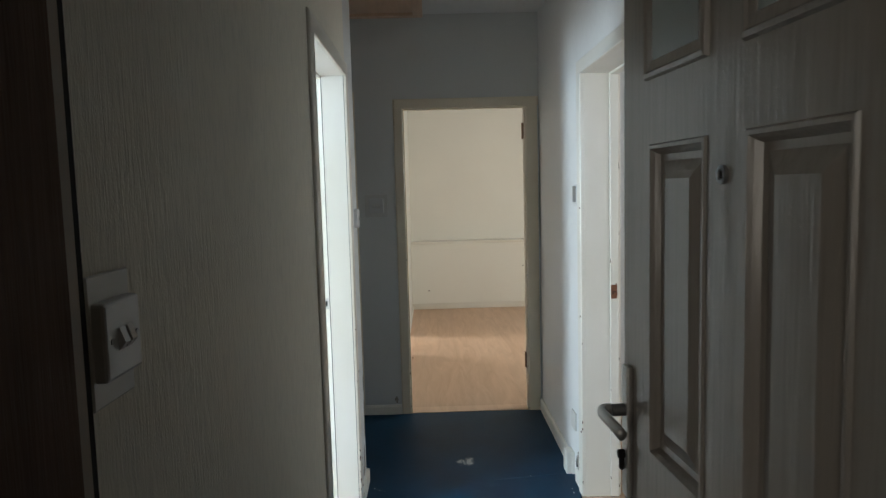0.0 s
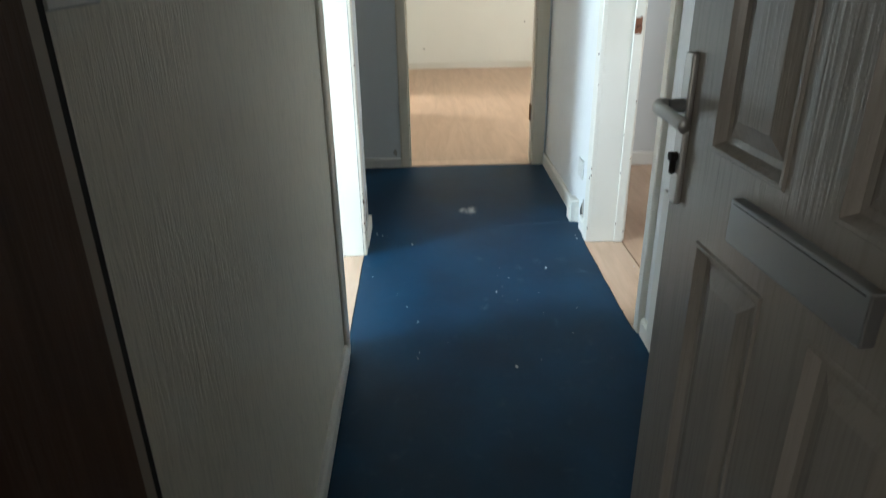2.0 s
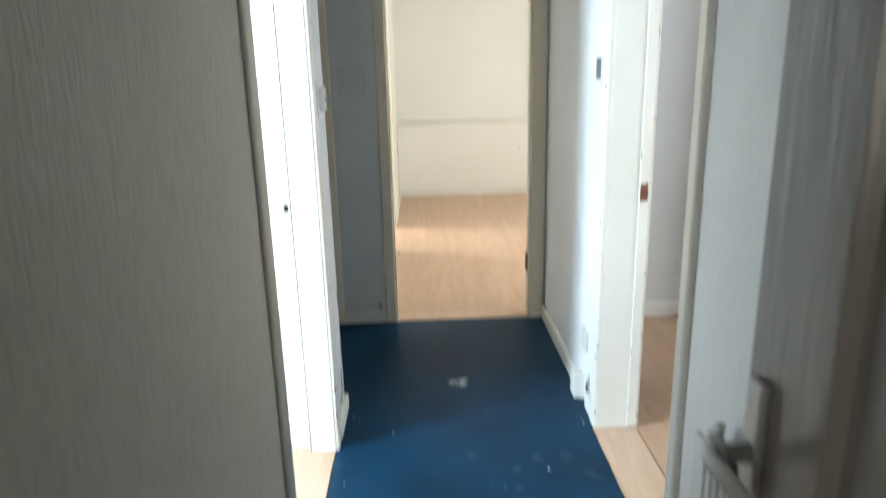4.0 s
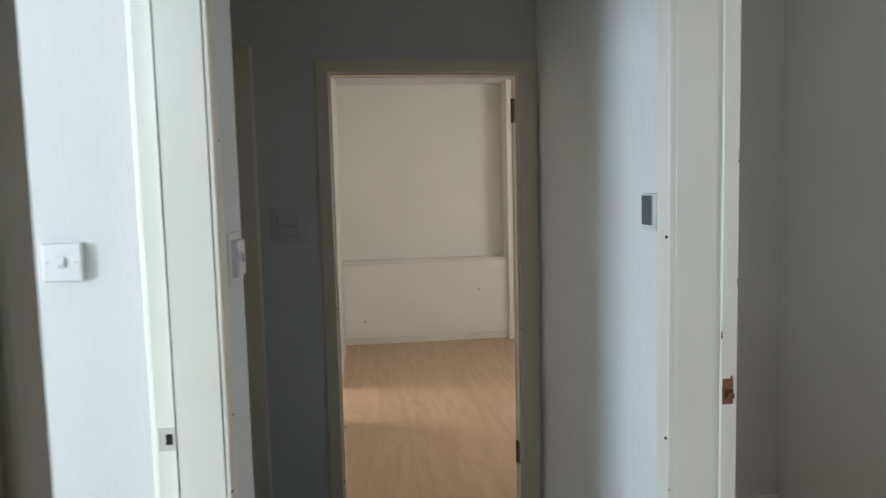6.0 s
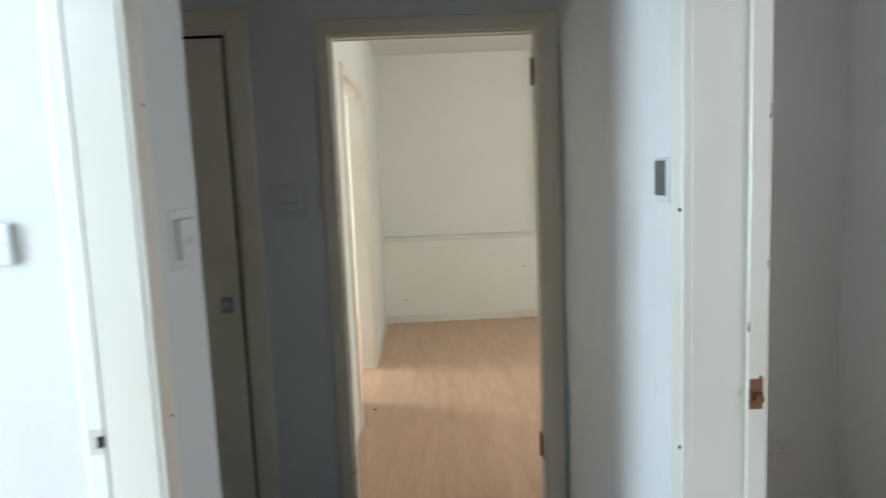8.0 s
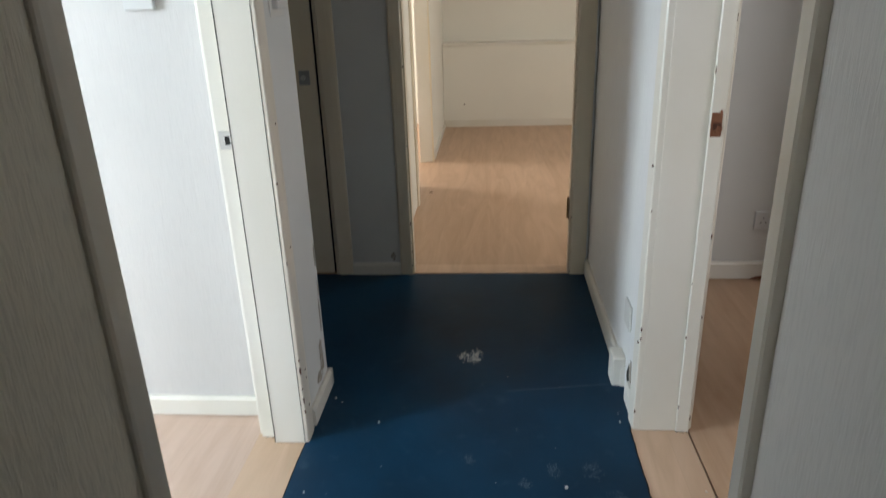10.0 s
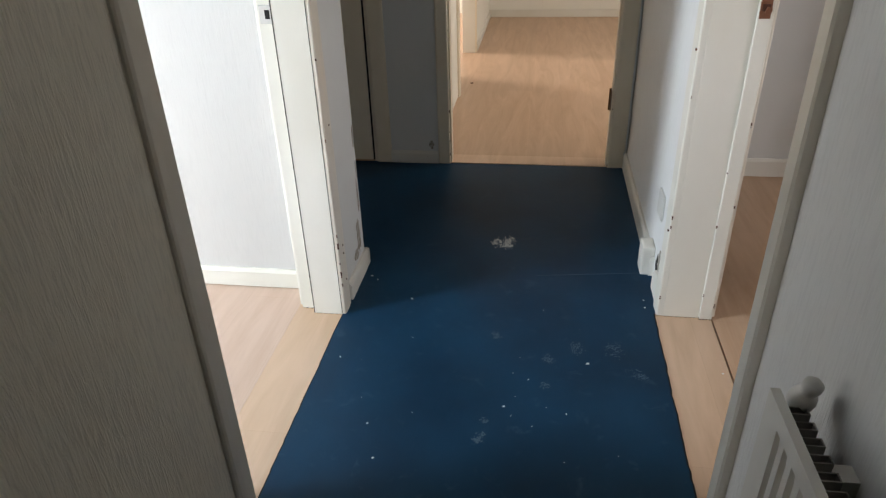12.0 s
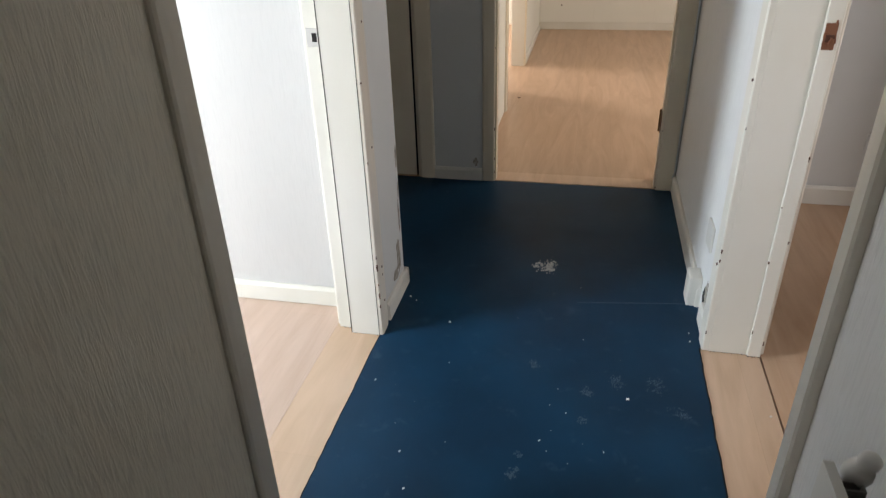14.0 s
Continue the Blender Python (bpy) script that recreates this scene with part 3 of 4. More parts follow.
COLS = ((-0.675, -0.468), (-0.362, -0.155))
PANELS = [(a, b, z0, z1) for a, b in COLS for z0, z1 in ((0.245, 0.828), (0.984, 1.537))]
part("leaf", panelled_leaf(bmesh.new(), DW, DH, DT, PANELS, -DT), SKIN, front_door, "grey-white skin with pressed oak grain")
for a, b in ((-0.692, -0.462), (-0.368, -0.138)):
    # A moulded surround in two steps round the glass.
    bm = bmesh.new()
    rings = []
    for s, d in ((0, 0), (0.003, 0.007), (0.010, 0.009), (0.014, 0.005), (0.030, 0.003), (0.034, -0.004), (0.036, -0.010)):
        rings.append([bm.verts.new((x, -DT - d, z)) for x, z in ((a + s, 1.646 + s), (b - s, 1.646 + s), (b - s, 1.90 - s), (a + s, 1.90 - s))])
    for r, q in zip(rings, rings[1:]):
        for k in range(4):
            bm.faces.new((r[k], r[(k + 1) % 4], q[(k + 1) % 4], q[k]))
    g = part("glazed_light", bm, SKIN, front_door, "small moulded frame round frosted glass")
    part("pane", solid((a + 0.03, b - 0.03, -DT - 0.002, -DT - 0.0005, 1.676, 1.87)), FROST, g, "frosted glass pane")
HX = -0.770
handle = part("handle", solid((HX - 0.016, HX + 0.016, -DT - 0.012, -DT, 0.862, 1.122), bevel=0.004, seg=2), STEEL, front_door, "satin steel lever handle on a long plate")
part("spindle_collar", rod(bmesh.new(), (HX, -DT - 0.010, 1.035), (HX, -DT - 0.038, 1.035), 0.0125, 0.0115, sides=20), STEEL_DULL, handle, smooth=False)
# The lever leaves the collar, bends round and runs back over the leaf, dropping a little.
path = []
for k in range(19):
    s = k / 18
    bend = min(1.0, s / 0.38)
    run = max(0.0, (s - 0.38) / 0.62)
    x = HX - 0.004 - 0.008 * math.sin(bend * math.pi) + 0.022 * (1 - math.cos(bend * math.pi / 2)) + 0.088 * run
    y = -DT - 0.034 - 0.026 * math.sin(bend * math.pi / 2) + 0.006 * run * run
    path.append(Vector((x, y, 1.035 - 0.010 * run * run)))
frames = []
for k, p in enumerate(path):
    d = (path[min(k + 1, 18)] - path[max(k - 1, 0)]).normalized()
    across = d.cross(Vector((0, 0, 1))).normalized()
    frames.append((p, across, across.cross(d).normalized()))
section = [(0.0085 * math.cos(q * math.pi / 7), 0.0115 * math.sin(q * math.pi / 7)) for q in range(14)]
part("lever", sweep(bmesh.new(), frames, section), STEEL, handle, smooth=True)
part("cylinder", rod(bmesh.new(), (HX, -DT - 0.012, 0.947), (HX, -DT - 0.024, 0.947), 0.0085), DARK, handle, "dark key cylinder")
part("cylinder_lower", solid((HX - 0.005, HX + 0.005, -DT - 0.022, -DT - 0.012, 0.915, 0.943), bevel=0.003), DARK, handle)
lp = part("letterplate", solid((-0.558, -0.256, -DT - 0.020, -DT, 0.878, 0.946), bevel=0.003, seg=2), STEEL_DULL, front_door, "dull aluminium letterplate")
part("flap_line", solid((-0.550, -0.264, -DT - 0.0206, -DT - 0.0195, 0.9395, 0.9408)), DARK, lp)
spy = part("spyhole", lathe(bmesh.new(), [(0.013, 0), (0.013, 0.005), (0.008, 0.006), (0.006, 0.003)], Matrix.Translation((-0.418, -DT, 1.480)) @ Matrix.Rotation(radians(90), 4, "X")), STEEL_DULL, front_door, "small door viewer")
part("lens", rod(bmesh.new(), (-0.418, -DT - 0.002, 1.480), (-0.418, -DT - 0.005, 1.480), 0.0055), DARK, spy)


# ---- switches and sockets ----
def switch_plate(name, m, label, rockers=1, size=0.086, height=0.086, backing=0.0, side=None, deep=0.013):
    """A plate on a wall. Own axes: x across, z up, standing out to -y."""
    t = thing(name, m, label, "light switch")
    if backing:
        side = backing if side is None else side
        part("backing", solid((-size / 2 - side, size / 2 + side, -0.004, 0, -height / 2 - backing, height / 2 + backing), bevel=0.002), PLASTIC_OLD, t, "aged surround plate")
    part("plate", solid((-size / 2, size / 2, -deep, 0, -height / 2, height / 2), bevel=0.004, seg=2), PLASTIC, t)
    for k in range(rockers):
        x = (k - (rockers - 1) / 2) * 0.018
        bm = bmesh.new()
        lo = [bm.verts.new((x - 0.0065, -deep + d * 0.9, z)) for d, z in ((0, -0.013), (-0.009, -0.004), (-0.002, 0.013))]
        hi = [bm.verts.new((x + 0.0065, v.co.y, v.co.z)) for v in lo]
        bm.faces.new(lo)
        bm.faces.new(hi[::-1])
        for q in range(3):
            bm.faces.new((lo[q], lo[(q + 1) % 3], hi[(q + 1) % 3], hi[q]))
        part("rocker", bm, PLASTIC_OLD, t)
    for s in (-1, 1):
        part("screw", rod(bmesh.new(), (s * size * 0.35, 0.0005 - deep, 0), (s * size * 0.35, -0.0012 - deep, 0), 0.003, sides=10), PLASTIC_DIM, t)
    return t


switch_plate("light_switch", pose(LX, -3.596, 1.332, 0, 0, 90), "white double light switch on an aged plate", 2, backing=0.03, side=0.006, deep=0.018)
switch_plate("light_switch", pose(-0.191, 0, 1.380, 0, 0, 0), "white triple light switch on an aged plate", 3, size=0.092, height=0.092, backing=0.026)
switch_plate("light_switch", pose(LX, -1.154, 1.353, 0, 0, 90), "white light switch beside the doorway", 1, backing=0.02, deep=0.022)
switch_plate("light_switch", pose(-0.566, L_ROOM, 1.362, 0, 0, 0), "white light switch on bright ribbed wallpaper", 1, deep=0.018)

# Small display unit on the right wall
ctl = thing("wall_controller", pose(RX, -1.159, 1.435, 0, 0, -90), "small white wall controller with a dark screen", "thermostat")
part("case", solid((-0.043, 0.043, -0.022, 0, -0.048, 0.048), bevel=0.004, seg=2), PLASTIC, ctl)
part("screen", solid((-0.039, 0.024, -0.024, -0.0215, -0.034, 0.042), bevel=0.001), SCREEN, ctl, "dark grey display")

blank = thing("blank_plate", pose(RX, -1.018, 0.292, 0, 0, -90), "painted-over blank socket plate low on the wall", "socket")
part("plate", solid((-0.045, 0.045, -0.009, 0, -0.045, 0.045), bevel=0.003, seg=2), PLASTIC_OLD, blank)

sock = thing("double_socket", pose(1.683, -0.05, 0.297, 0, 0, 0), "white double power socket above the skirting", "socket")
part("plate", solid((-0.073, 0.073, -0.012, 0, -0.043, 0.043), bevel=0.004, seg=2), PLASTIC, sock)
for s in (-1, 1):
    for dx, dz, w, h in ((0, 0.012, 0.004, 0.008), (-0.011, -0.010, 0.0065, 0.004), (0.011, -0.010, 0.0065, 0.004)):
        part("pin_slot", solid((s * 0.034 + dx - w / 2, s * 0.034 + dx + w / 2, -0.0128, -0.0119, dz - h / 2, dz + h / 2)), DARK, sock)
    part("rocker", solid((s * 0.012 - 0.004, s * 0.012 + 0.004, -0.016, -0.012, 0.014, 0.030), bevel=0.001), PLASTIC_OLD, sock)

gap_bm = bmesh.new()
for k in range(12):
    u = k / 11
    box(gap_bm, 1.615 + 0.15 * u, 1.630 + 0.15 * u, -0.0685, -0.0662, 0.002, 0.004 + 0.017 * math.sin(math.pi * u) ** 0.7)
tagged(link("skirting_gap", gap_bm, RAW_WOOD), "dark hollow under a skirting cut short of the floor", "gap")
edge_bm = bmesh.new()
for k in range(14):
    u = k / 13
    box(edge_bm, 1.934 - 0.012 * math.sin(3 * u), 1.944, -0.07 - 0.62 * u, -0.07 - 0.62 * (u + 0.08), 0.001, 0.004 + 0.006 * (1 - u))
tagged(link("floor_edge_gap", edge_bm, DARK), "dark open joint along the laminate's edge", "gap")

# Loose plinth block at the break in the right skirting, with the dark hole beside it
blk = thing("plinth_block", pose(RX, -0.970, 0.004), "loose white skirting block at a broken edge", "skirting block")
part("block", solid((-0.045, 0, -0.045, 0.035, 0, 0.115), bevel=0.006, seg=2), SKIRT, blk)

# ---- radiator ----
RAD_L, RAD_H = 0.72, 0.50
rad = thing("radiator", pose(0.0, 0.0, 0.0), "cream enamel convector radiator with a fluted front", "radiator")
RY1, RY0, RZ0 = -2.386, -2.386 - RAD_L, 0.156
bm = bmesh.new()
pitch, y = 0.033, RY0 + 0.02
prof = [(RY0, 0.0)]
while y + pitch < RY1 - 0.015:
    prof += [(y, 0.0), (y + 0.003, 0.010), (y + 0.015, 0.010), (y + 0.018, 0.0)]
    y += pitch
prof.append((RY1, 0.0))
xs0 = 0.772
levels = [(RZ0, 0.0), (RZ0 + 0.03, 0.0), (RZ0 + 0.045, 1.0), (RZ0 + RAD_H - 0.045, 1.0), (RZ0 + RAD_H - 0.03, 0.0), (RZ0 + RAD_H, 0.0)]
grid = [[bm.verts.new((xs0 + d * f, yy, z)) for yy, d in prof] for z, f in levels]
for r, q in zip(grid, grid[1:]):
    for k in range(len(prof) - 1):
        bm.faces.new((r[k], r[k + 1], q[k + 1], q[k]))
back = [[bm.verts.new((xs0 + 0.014, yy, z)) for yy, d in prof] for z in (RZ0, RZ0 + RAD_H)]
for k in range(len(prof) - 1):
    bm.faces.new((back[0][k], back[0][k + 1], back[1][k + 1], back[1][k]))
    bm.faces.new((grid[0][k], grid[0][k + 1], back[0][k + 1], back[0][k]))
    bm.faces.new((grid[-1][k], grid[-1][k + 1], back[1][k + 1], back[1][k]))
for e in (0, -1):
    col = [g[e] for g in grid]
    bm.faces.new(col + [back[1][e], back[0][e]])
part("panel", bm, RADIATOR, rad)
first_fin = None
yy = RY0 + 0.03
while yy < RY1 - 0.03:
    if first_fin is None:
        bm = bmesh.new()
        box(bm, 0, 0.036, 0, 0.002, 0, RAD_H - 0.05)
        box(bm, 0, 0.036, 0.014, 0.016, 0, RAD_H - 0.05)
        box(bm, 0.034, 0.036, 0.002, 0.014, 0, RAD_H - 0.05)
        first_fin = part("fin", bm, FIN, rad, "dark folded convector fin")
        fin = first_fin
    else:
        fin = first_fin.copy()
        scene.collection.objects.link(fin)
    fin.location = (xs0 + 0.0145, yy, RZ0 + 0.03)
    yy += 0.03
for z in (RZ0 + 0.07, RZ0 + RAD_H - 0.1):
    part("bracket", solid((xs0 + 0.05, RX, RY1 - 0.12, RY1 - 0.09, z, z + 0.05)), RADIATOR, rad)
    part("bracket", solid((xs0 + 0.05, RX, RY0 + 0.09, RY0 + 0.12, z, z + 0.05)), RADIATOR, rad)
prof_v = [(0.010, 0.0), (0.013, 0.004), (0.013, 0.014), (0.021, 0.018), (0.025, 0.028), (0.0255, 0.04), (0.022, 0.052), (0.016, 0.058), (0.0165, 0.064), (0.0185, 0.070), (0.018, 0.082), (0.012, 0.088), (0.004, 0.090)]
valve = part("valve", lathe(bmesh.new(), prof_v, pose(xs0 + 0.042, RY1 + 0.008, RZ0 + RAD_H - 0.045, 12, 12, 0) @ Matrix.Scale(0.78, 4)), PLASTIC_OLD, rad, "aged white valve cap", smooth=True)
part("tail", rod(bmesh.new(), (xs0 + 0.030, RY1 - 0.02, RZ0 + RAD_H - 0.05), (xs0 + 0.047, RY1 + 0.012, RZ0 + RAD_H - 0.04), 0.008), STEEL_DULL, rad)
part("pipe", rod(bmesh.new(), (xs0 + 0.045, RY1 - 0.06, 0.0), (xs0 + 0.045, RY1 - 0.06, RZ0 + 0.06), 0.0075), RADIATOR, rad)
part("pipe", rod(bmesh.new(), (xs0 + 0.045, RY0 + 0.06, 0.0), (xs0 + 0.045, RY0 + 0.06, RZ0 + 0.06), 0.0075), RADIATOR, rad)

# ---- far room ----
ledge = thing("boxed_ledge", pose(0, 0, 0), "cream boxed-in ledge below the end wall", "ledge")
part("front_board", solid((SIDE + 0.003, 1.555, 3.812, 3.83, 0.075, 0.80), bevel=0.002), ROOM_PAINT, ledge)
part("ledge_top", solid((SIDE + 0.003, 1.555, 3.795, 4.02, 0.80, 0.83), bevel=0.005, seg=2), GLOSS_WHITE, ledge)
part("plinth", solid((SIDE + 0.003, 1.555, 3.80, 3.812, 0.006, 0.075), bevel=0.002), GLOSS_WHITE, ledge)
for x, z in ((1.26, 0.51), (0.109, 0.232)):
    part("screw", rod(bmesh.new(), (x, 3.812, z), (x, 3.809, z), 0.007, sides=10), RUST, ledge)
for x in (0.42, 0.98):
    part("board_joint", solid((x - 0.0012, x + 0.0012, 3.8112, 3.8125, 0.08, 0.21)), SKIRT, ledge)

# ---- right room: fitted wardrobe ----
ward = thing("fitted_wardrobe", pose(0, 0, 0), "cream painted fitted wardrobe with flush doors", "wardrobe")
WX, WY = 1.968, -0.71
part("post", solid((WX - 0.032, WX + 0.058, WY - 0.012, WY + 0.012, 0.006, TOP - 0.01), bevel=0.003), WARDROBE, ward)
part("rail", solid((WX + 0.058, 3.4, WY - 0.008, WY + 0.014, 1.702, 1.730), bevel=0.002), WARDROBE, ward)
part("plinth", solid((WX + 0.058, 3.4, WY, WY + 0.014, 0.006, 0.08)), WARDROBE, ward)
part("carcass", solid((WX + 0.062, 3.4, WY + 0.03, WY + 0.65, 0.006, TOP - 0.01)), GLOSS, ward)
for k in range(3):
    x0 = WX + 0.092 + k * 0.472
    x1 = min(x0 + 0.469, 3.395)
    dr = part("door", solid((x0, x1, WY - 0.010, WY + 0.010, 0.085, 1.697), bevel=0.003), WARDROBE, ward)
    s = 1 if k % 2 == 0 else -1
    hx = x1 - 0.012 if s > 0 else x0 + 0.012
    top = part("top_door", solid((x0, x1, WY - 0.010, WY + 0.010, 1.735, TOP - 0.06), bevel=0.003), WARDROBE, ward)
    loop = [(0, 0), (-0.034, 0.004), (-0.034, 0.045), (-0.022, 0.058), (0, 0.060)]
    for leaf, low in ((dr, 0.832), (top, 1.975)):
        bm = bmesh.new()
        for a, b in zip(loop, loop[1:]):
            rod(bm, (hx + s * a[0], WY - 0.022, low + a[1]), (hx + s * b[0], WY - 0.022, low + b[1]), 0.003, sides=8)
        for z in (low, low + 0.06):
            rod(bm, (hx, WY - 0.022, z), (hx, WY - 0.008, z), 0.003, sides=8)
        part("handle", bm, STEEL, leaf, "thin bent wire handle")

crate = thing("cardboard_box", pose(1.764, -1.5, 0.006), "tall brown cardboard box on the laminate", "box")
part("carton", solid((0, 0.16, -0.3, 0.13, 0, 0.42), (0.004, 0.156, -0.296, 0.126, 0.42, 0.79), bevel=0.004), CARD, crate)
kit = thing("flat_box", pose(1.729, -1.5, 0.796), "flat navy printed box resting on the carton", "box")
part("board", solid((0, 0.2, -0.32, 0.2, 0, 0.055), bevel=0.002), NAVY, kit)
part("badge", rod(bmesh.new(), (0.0, 0.17, 0.027), (-0.0012, 0.17, 0.027), 0.022, sides=28), WHITE_INK, kit, "round white badge")
text = bpy.data.curves.new("number", "FONT")
text.body, text.size, text.extrude, text.align_x, text.align_y = "22", 0.026, 0.0003, "CENTER", "CENTER"
text.materials.append(NAVY)
num = new("number", text)
num.parent = kit
num.matrix_basis = pose(-0.0017, 0.17, 0.03, 90, 0, -90)
for words, z in (("BIG ROLL", 0.039), ("& BRUSH", 0.018)):
    text = bpy.data.curves.new("print", "FONT")
    text.body, text.size, text.extrude, text.align_y = words, 0.024, 0.0003, "CENTER"
    text.materials.append(WHITE_INK)
    line = new("print", text)
    line.parent = kit
    line.matrix_basis = pose(-0.0012, 0.138, z, 90, 0, -90)

# ---- windows ----
def window(name, m, width, height, label):
    """A plastic casement in an opening. Own axes: x across, y through the wall, z up from the sill."""
    t = thing(name, m, label, "window", kind="structure")
    part("window_frame", solid((0, width, -0.03, 0.03, 0, 0.06), (0, width, -0.03, 0.03, height - 0.06, height), (0, 0.06, -0.03, 0.03, 0.06, height - 0.06),
                               (width - 0.06, width, -0.03, 0.03, 0.06, height - 0.06), (width / 2 - 0.035, width / 2 + 0.035, -0.03, 0.03, 0.06, height - 0.06)), PVC, t)
    for a, b in ((0.06, width / 2 - 0.035), (width / 2 + 0.035, width - 0.06)):
        g = part("pane", solid((a, b, -0.004, 0.004, 0.06, height - 0.06)), GLASS, t)
        g.visible_shadow = False
    return t


window("window_1", pose(-3.66, -3.7, 0.85, 0, 0, 90), 1.5, 1.3, "white plastic window of the left room")
window("window_2", pose(3.14, 0.5, 0.85, 0, 0, 90), 1.6, 1.3, "assumed white plastic window of the far room, out of view")
window("window_3", pose(-3.14, 2.0, 0.85, 0, 0, 90), 1.3, 1.3, "white plastic window of the side room")
window("window_4", pose(3.53, -3.5, 0.95, 0, 0, 90), 1.1, 1.2, "white plastic window of the right room")
window("window_5", pose(-1.5, -6.45, 1.0, 0, 0, 0), 1.0, 1.2, "white plastic window of the landing")

# ---- loft hatch trim at the ceiling ----
hatch = thing("loft_hatch", pose(0, 0, TOP), "brown timber loft hatch in the ceiling", "hatch")
part("trim", solid((-0.75, 0.14, -0.75, -0.69, -0.03, 0), (-0.75, 0.14, -0.10, -0.04, -0.03, 0), (-0.75, -0.69, -0.69, -0.10, -0.03, 0), (0.08, 0.14, -0.69, -0.10, -0.03, 0), bevel=0.003), THRESHOLD, hatch)
part("panel", solid((-0.69, 0.08, -0.69, -0.10, -0.012, 0)), THRESHOLD, hatch)

# ---- marks and crumbs on the carpet ----
def scuff(x, y, r, count, seed, mat, coarse=1.0):
    """A trodden cluster of thin dusty smears and grains, dense in the middle."""
    rs = random.Random(seed)
    bm = bmesh.new()
    lean, oval = rs.random() * math.pi, 0.55 + 0.35 * rs.random()
    knots = [(rs.gauss(0, r * 0.3), rs.gauss(0, r * 0.3)) for k in range(5)]
    for k in range(count):
        kx, ky = knots[rs.randrange(5)]
        u, v = kx + rs.gauss(0, r * 0.24), (ky + rs.gauss(0, r * 0.24)) * oval
        cx, cy = x + u * math.cos(lean) - v * math.sin(lean), y + u * math.sin(lean) + v * math.cos(lean)
        wide = coarse * (0.0005 + 0.0022 * rs.random() ** 3)
        long = wide * (1 + 3 * rs.random() ** 2)
        turn = lean + rs.gauss(0, 0.7)
        n = 6
        ring = []
        for q in range(n):
            a = 2 * math.pi * (q + 0.6 * rs.random()) / n
            p, s = long * (0.5 + 0.7 * rs.random()) * math.cos(a), wide * (0.5 + 0.7 * rs.random()) * math.sin(a)
            ring.append(bm.verts.new((cx + p * math.cos(turn) - s * math.sin(turn), cy + p * math.sin(turn) + s * math.cos(turn), 0.0064)))
        top = bm.verts.new((cx, cy, 0.0069))
        for q in range(n):
            bm.faces.new((ring[q], ring[(q + 1) % n], top))
    return tagged(link("dust_mark", bm, mat), "pale plaster dust trodden into the blue carpet", "dust", "dust marks on the carpet", "stuff")


for k, (x, y, r, c) in enumerate(((0.317, -0.815, 0.055, 44), (0.32, -1.434, 0.028, 14), (0.489, -1.538, 0.03, 14), (0.573, -1.471, 0.05, 18), (0.698, -1.464, 0.05, 16),
                                  (0.759, -1.595, 0.04, 14), (0.312, -1.889, 0.035, 14), (0.313, -1.821, 0.02, 6), (0.483, -1.657, 0.03, 8))):
    scuff(x, y, r * (1.25 if k == 0 else 1), c * (8 if k == 0 else 9), 10 + k, SCUFF if k == 0 else SCUFF_FAINT, 1.8 if k == 0 else 1.0)
rs = random.Random(7)
crumb_places = [(0.605, -1.55, 0.006), (0.016, -1.253, 0.005), (-0.15, -1.592, 0.003), (0.043, -1.985, 0.004), (0.365, -1.76, 0.004), (0.537, -1.772, 0.0025), (0.0, -1.865, 0.0035),
                (0.81, -1.232, 0.0045), (0.811, -1.186, 0.003), (-0.159, -1.115, 0.0045), (0.431, -1.639, 0.0025), (-0.132, -1.138, 0.003), (0.996, -1.549, 0.004), (0.044, -2.233, 0.003), (0.05, -2.20, 0.0025), (0.377, -2.303, 0.006)]
crumb_places += [(-0.15 + 0.93 * rs.random(), -2.35 + 1.4 * rs.random(), 0.0008 + 0.0009 * rs.random()) for k in range(26)]
for x, y, s in crumb_places:
    s *= 0.8
    bm = bmesh.new()
    box(bm, -s, s, -s * 0.7, s * 0.7, 0, s * 0.8, bevel=s * 0.25)
    ob = tagged(link("paint_crumb", bm, CRUMB), "tiny chip of white paint on the carpet", "paint chip", "paint chips on the floor")
    ob.matrix_world = pose(x, y, 0.006 if x < 0.83 else 0.001, 0, 0, 360 * rs.random())


# ---- wear on walls and woodwork ----
def patch(name, m, width, height, seed, mat, label, category, ragged=0.35, thick=0.0015):
    """A thin irregular flake or bare spot lying on a wall. Own axes: x across, z up, standing out to -y."""
    rs = random.Random(seed)
    bm = bmesh.new()
    n = 22
    outer = []
    for k in range(n):
        a = 2 * math.pi * k / n
        r = 1 - ragged * rs.random()
        outer.append((0.5 * width * r * math.cos(a), 0.5 * height * r * math.sin(a)))
    lo = [bm.verts.new((x, 0.001, z)) for x, z in outer]
    hi = [bm.verts.new((x * 0.97, -thick, z * 0.97)) for x, z in outer]
    bm.faces.new(hi)
    for k in range(n):
        bm.faces.new((lo[k], lo[(k + 1) % n], hi[(k + 1) % n], hi[k]))
    ob = tagged(link(name, bm, mat), label, category)
    ob.matrix_world = m
    return ob


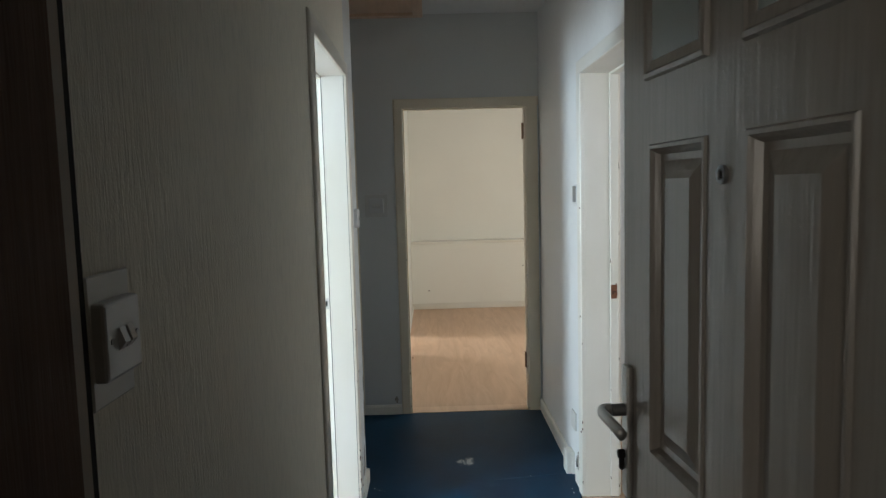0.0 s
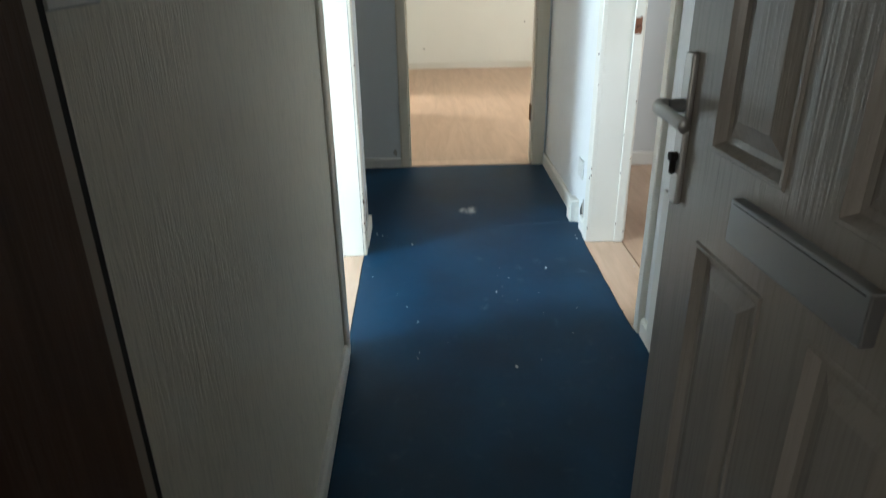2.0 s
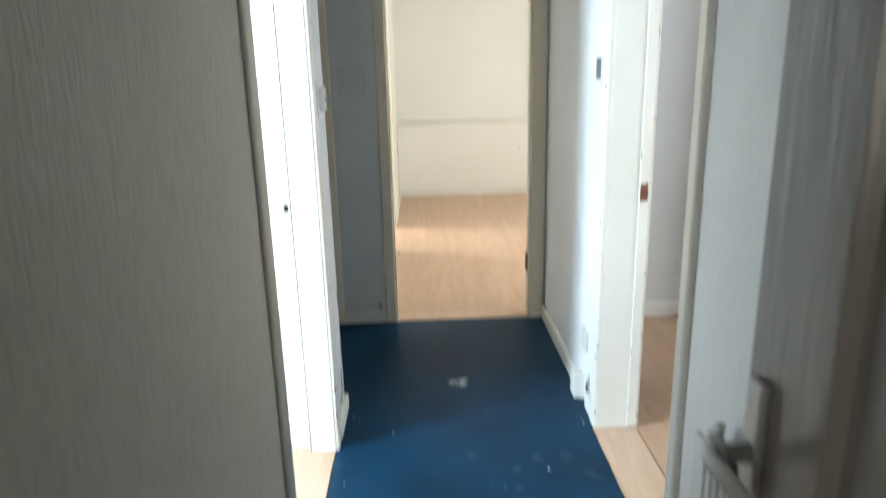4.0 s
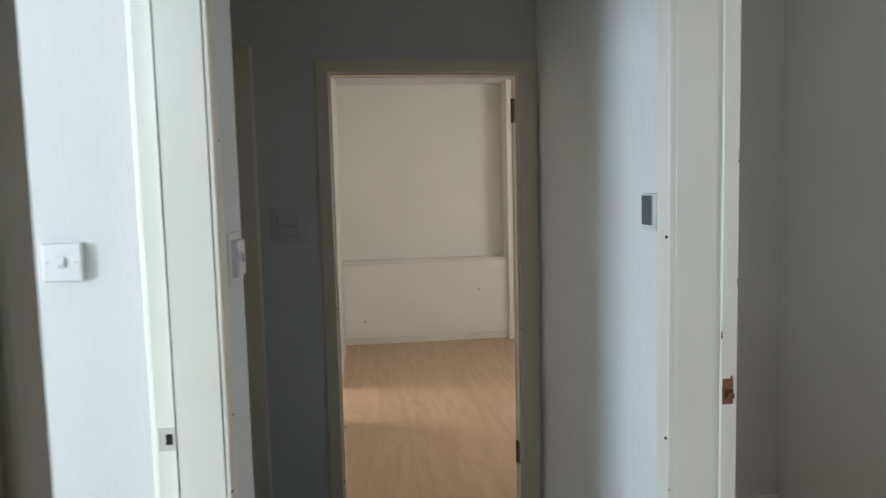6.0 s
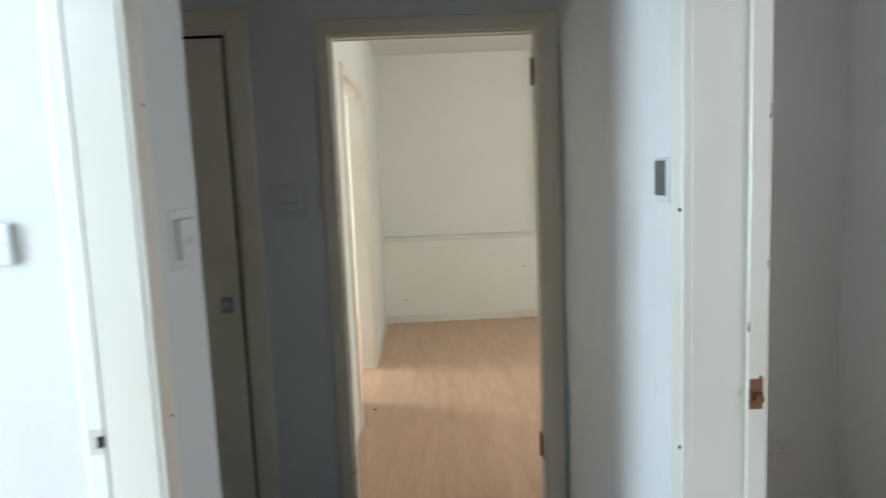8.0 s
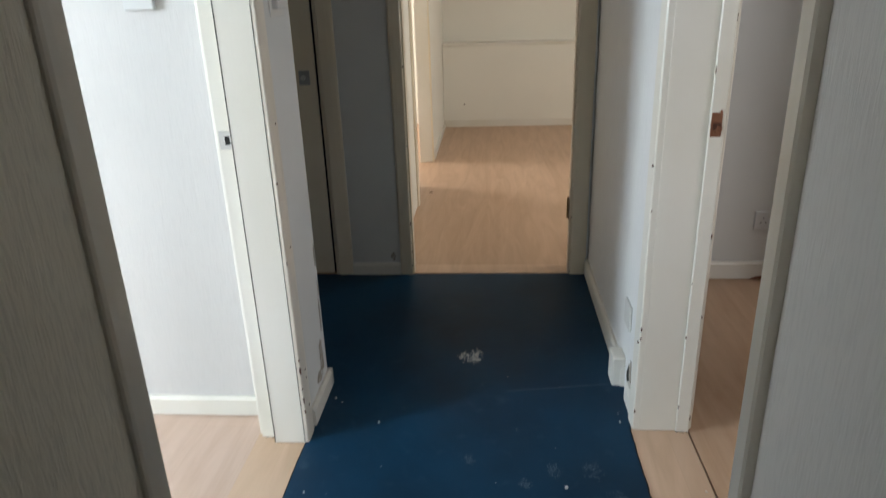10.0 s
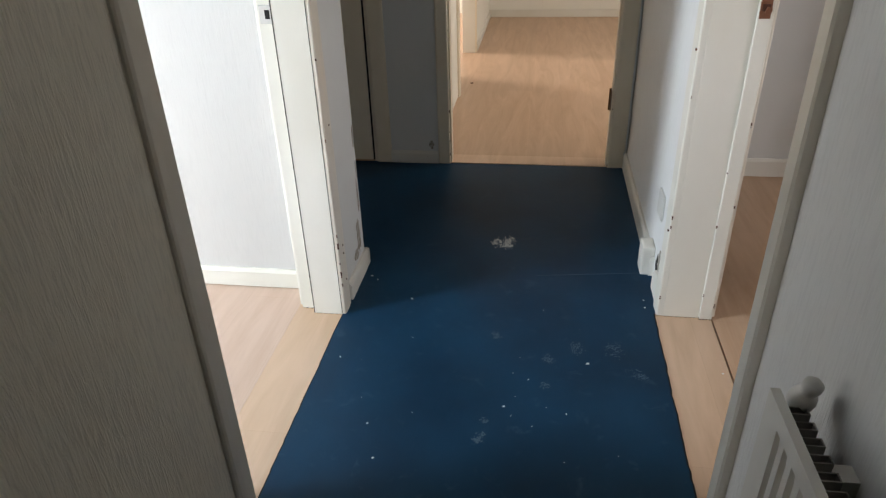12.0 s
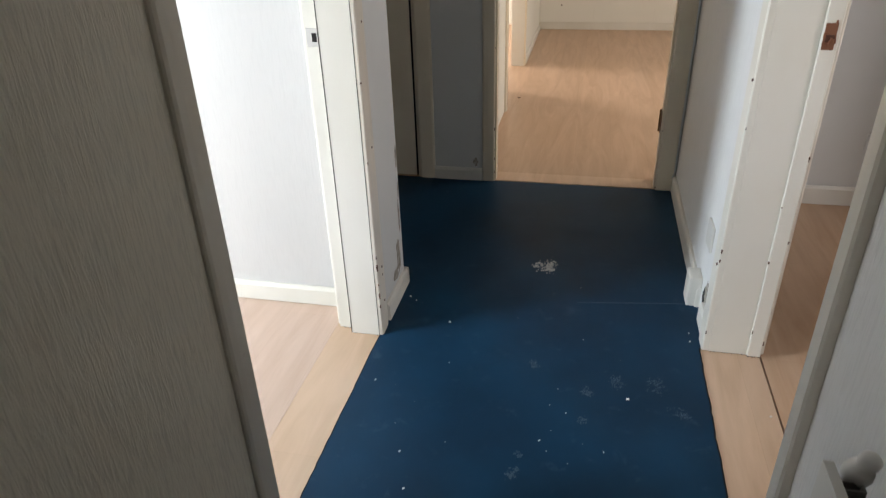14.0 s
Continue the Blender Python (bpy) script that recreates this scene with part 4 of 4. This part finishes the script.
for y, z, w, h, s in ((-1.085, 0.16, 0.05, 0.16, 1), (-1.13, 0.105, 0.07, 0.055, 2), (-1.05, 0.30, 0.02, 0.14, 3), (-1.042, 0.52, 0.014, 0.10, 4), (-1.04, 0.40, 0.012, 0.07, 5)):
    patch("peeled_patch", pose(LX, y, z, 0, 0, 90), w, h, s, PEELED, "bare brown plaster where white paint peeled off", "peeling paint")
patch("wall_hole", pose(RX, -1.065, 0.075, 0, 0, -90), 0.05, 0.10, 11, DARK, "dark broken hole in the plaster by the skirting", "hole", 0.5, 0.001)
patch("peeled_patch", pose(RX, -1.09, 0.10, 0, 0, -90), 0.07, 0.13, 12, PEELED, "chipped plaster around the hole in the wall", "peeling paint", 0.5, 0.0006)
patch("peeled_patch", pose(-0.10, 0, 0.10, 0, 0, 0), 0.035, 0.05, 13, PEELED, "small chip in the paint above the skirting", "peeling paint", 0.5)

# Knocks along the hall arris of two jambs, where the gloss has gone down to dark wood.
def chip(parent, x, y, z, high, deep):
    rs = random.Random(int(z * 9973))
    bm = bmesh.new()
    at = z
    while at < z + high:
        h, w = 0.0015 + 0.003 * rs.random(), 1.6 * deep * (0.4 + 0.6 * rs.random())
        box(bm, x - w, x + w, y - w, y + w, at, at + h, bevel=w * 0.4)
        at += h * (0.9 + 0.8 * rs.random())
    part("chip", bm, RUST, parent, "dark chip in the gloss paint")


for z, high, deep in ((0.115, 0.012, 0.0016), (0.15, 0.02, 0.002), (0.20, 0.006, 0.0015), (0.255, 0.024, 0.0022), (0.30, 0.008, 0.0018), (0.62, 0.006, 0.0018), (0.86, 0.005, 0.0014)):
    chip(left_frame, 0.8262, -0.0115, z, high, deep)
for z, high, deep in ((0.09, 0.01, 0.0014), (0.34, 0.008, 0.0016), (0.52, 0.006, 0.0014), (1.12, 0.02, 0.0012)):
    chip(right_frame, 0.0325, 0.1155, z, high, deep)
for z, high, deep in ((0.05, 0.012, 0.002), (0.12, 0.01, 0.0018), (0.17, 0.006, 0.0016), (0.27, 0.014, 0.002), (0.66, 0.006, 0.0015), (1.02, 0.008, 0.0018)):
    chip(far_frame, 0.0165, -0.0105, z, high, deep)
for z, high, deep in ((0.012, 0.012, 0.002), (0.30, 0.006, 0.0015), (0.9, 0.005, 0.0015)):
    chip(far_frame, 0.7955, -0.0105, z, high, deep)
for z, high, deep in ((0.05, 0.014, 0.0018), (0.41, 0.005, 0.0016), (0.66, 0.012, 0.0014), (1.25, 0.018, 0.0012), (1.55, 0.03, 0.0011)):
    chip(right_frame, 0.0325, 0.1545, z, high, deep)
for z, high, deep in ((0.07, 0.008, 0.0016), (0.33, 0.006, 0.0018), (0.36, 0.01, 0.0016), (0.74, 0.006, 0.0015)):
    chip(right_frame, 0.0250, -0.0165, z, high, deep)
# Ragged dark gap where the jambs stop short of the floor.
rs = random.Random(21)
for frame_ob, runs in ((left_frame, ((0.828, 0.868, 0.006, 0.096), (0.853, 0.868, 0.100, 0.144))), (right_frame, ((0.0125, 0.022, 0.006, 0.112), (0.0125, 0.031, 0.116, 0.15)))):
    bm = bmesh.new()
    for a, b, y, last in runs:
        while y < last:
            w = 0.003 + 0.010 * rs.random()
            box(bm, a, b, y, min(y + w, last + 0.002), 0.0009, 0.0012 + 0.0018 * rs.random())
            y += w + 0.010 * rs.random()
    part("foot_gap", bm, DARK, frame_ob, "dark dirty gap under the jamb")

cable = thing("wall_cable", pose(0, 0, 0), "thin white cable clipped up the corner", "cable")
part("run", rod(bmesh.new(), (0.853, -0.017, 0.10), (0.853, -0.017, 1.99), 0.0035, sides=8), PLASTIC, cable)
part("tail", rod(bmesh.new(), (0.853, -0.017, 0.10), (0.842, -0.05, 0.092), 0.0035, sides=8), PLASTIC, cable)
seam = structure("carpet_seam", solid((0.45, 0.845, -0.0012, 0.0012, 0.006, 0.0068)), SCUFF_FAINT, "thin worn seam across the carpet", "seam")
seam.matrix_world = pose(0.0, -1.12, 0, 0, 0, 8.0)
spot = tagged(link("floor_speck", rod(bmesh.new(), (0, 0, 0), (0, 0, 0.002), 0.012, 0.009, sides=9), RUST), "small dark speck on the laminate", "speck")
spot.matrix_world = pose(-0.04, 1.45, 0.006)
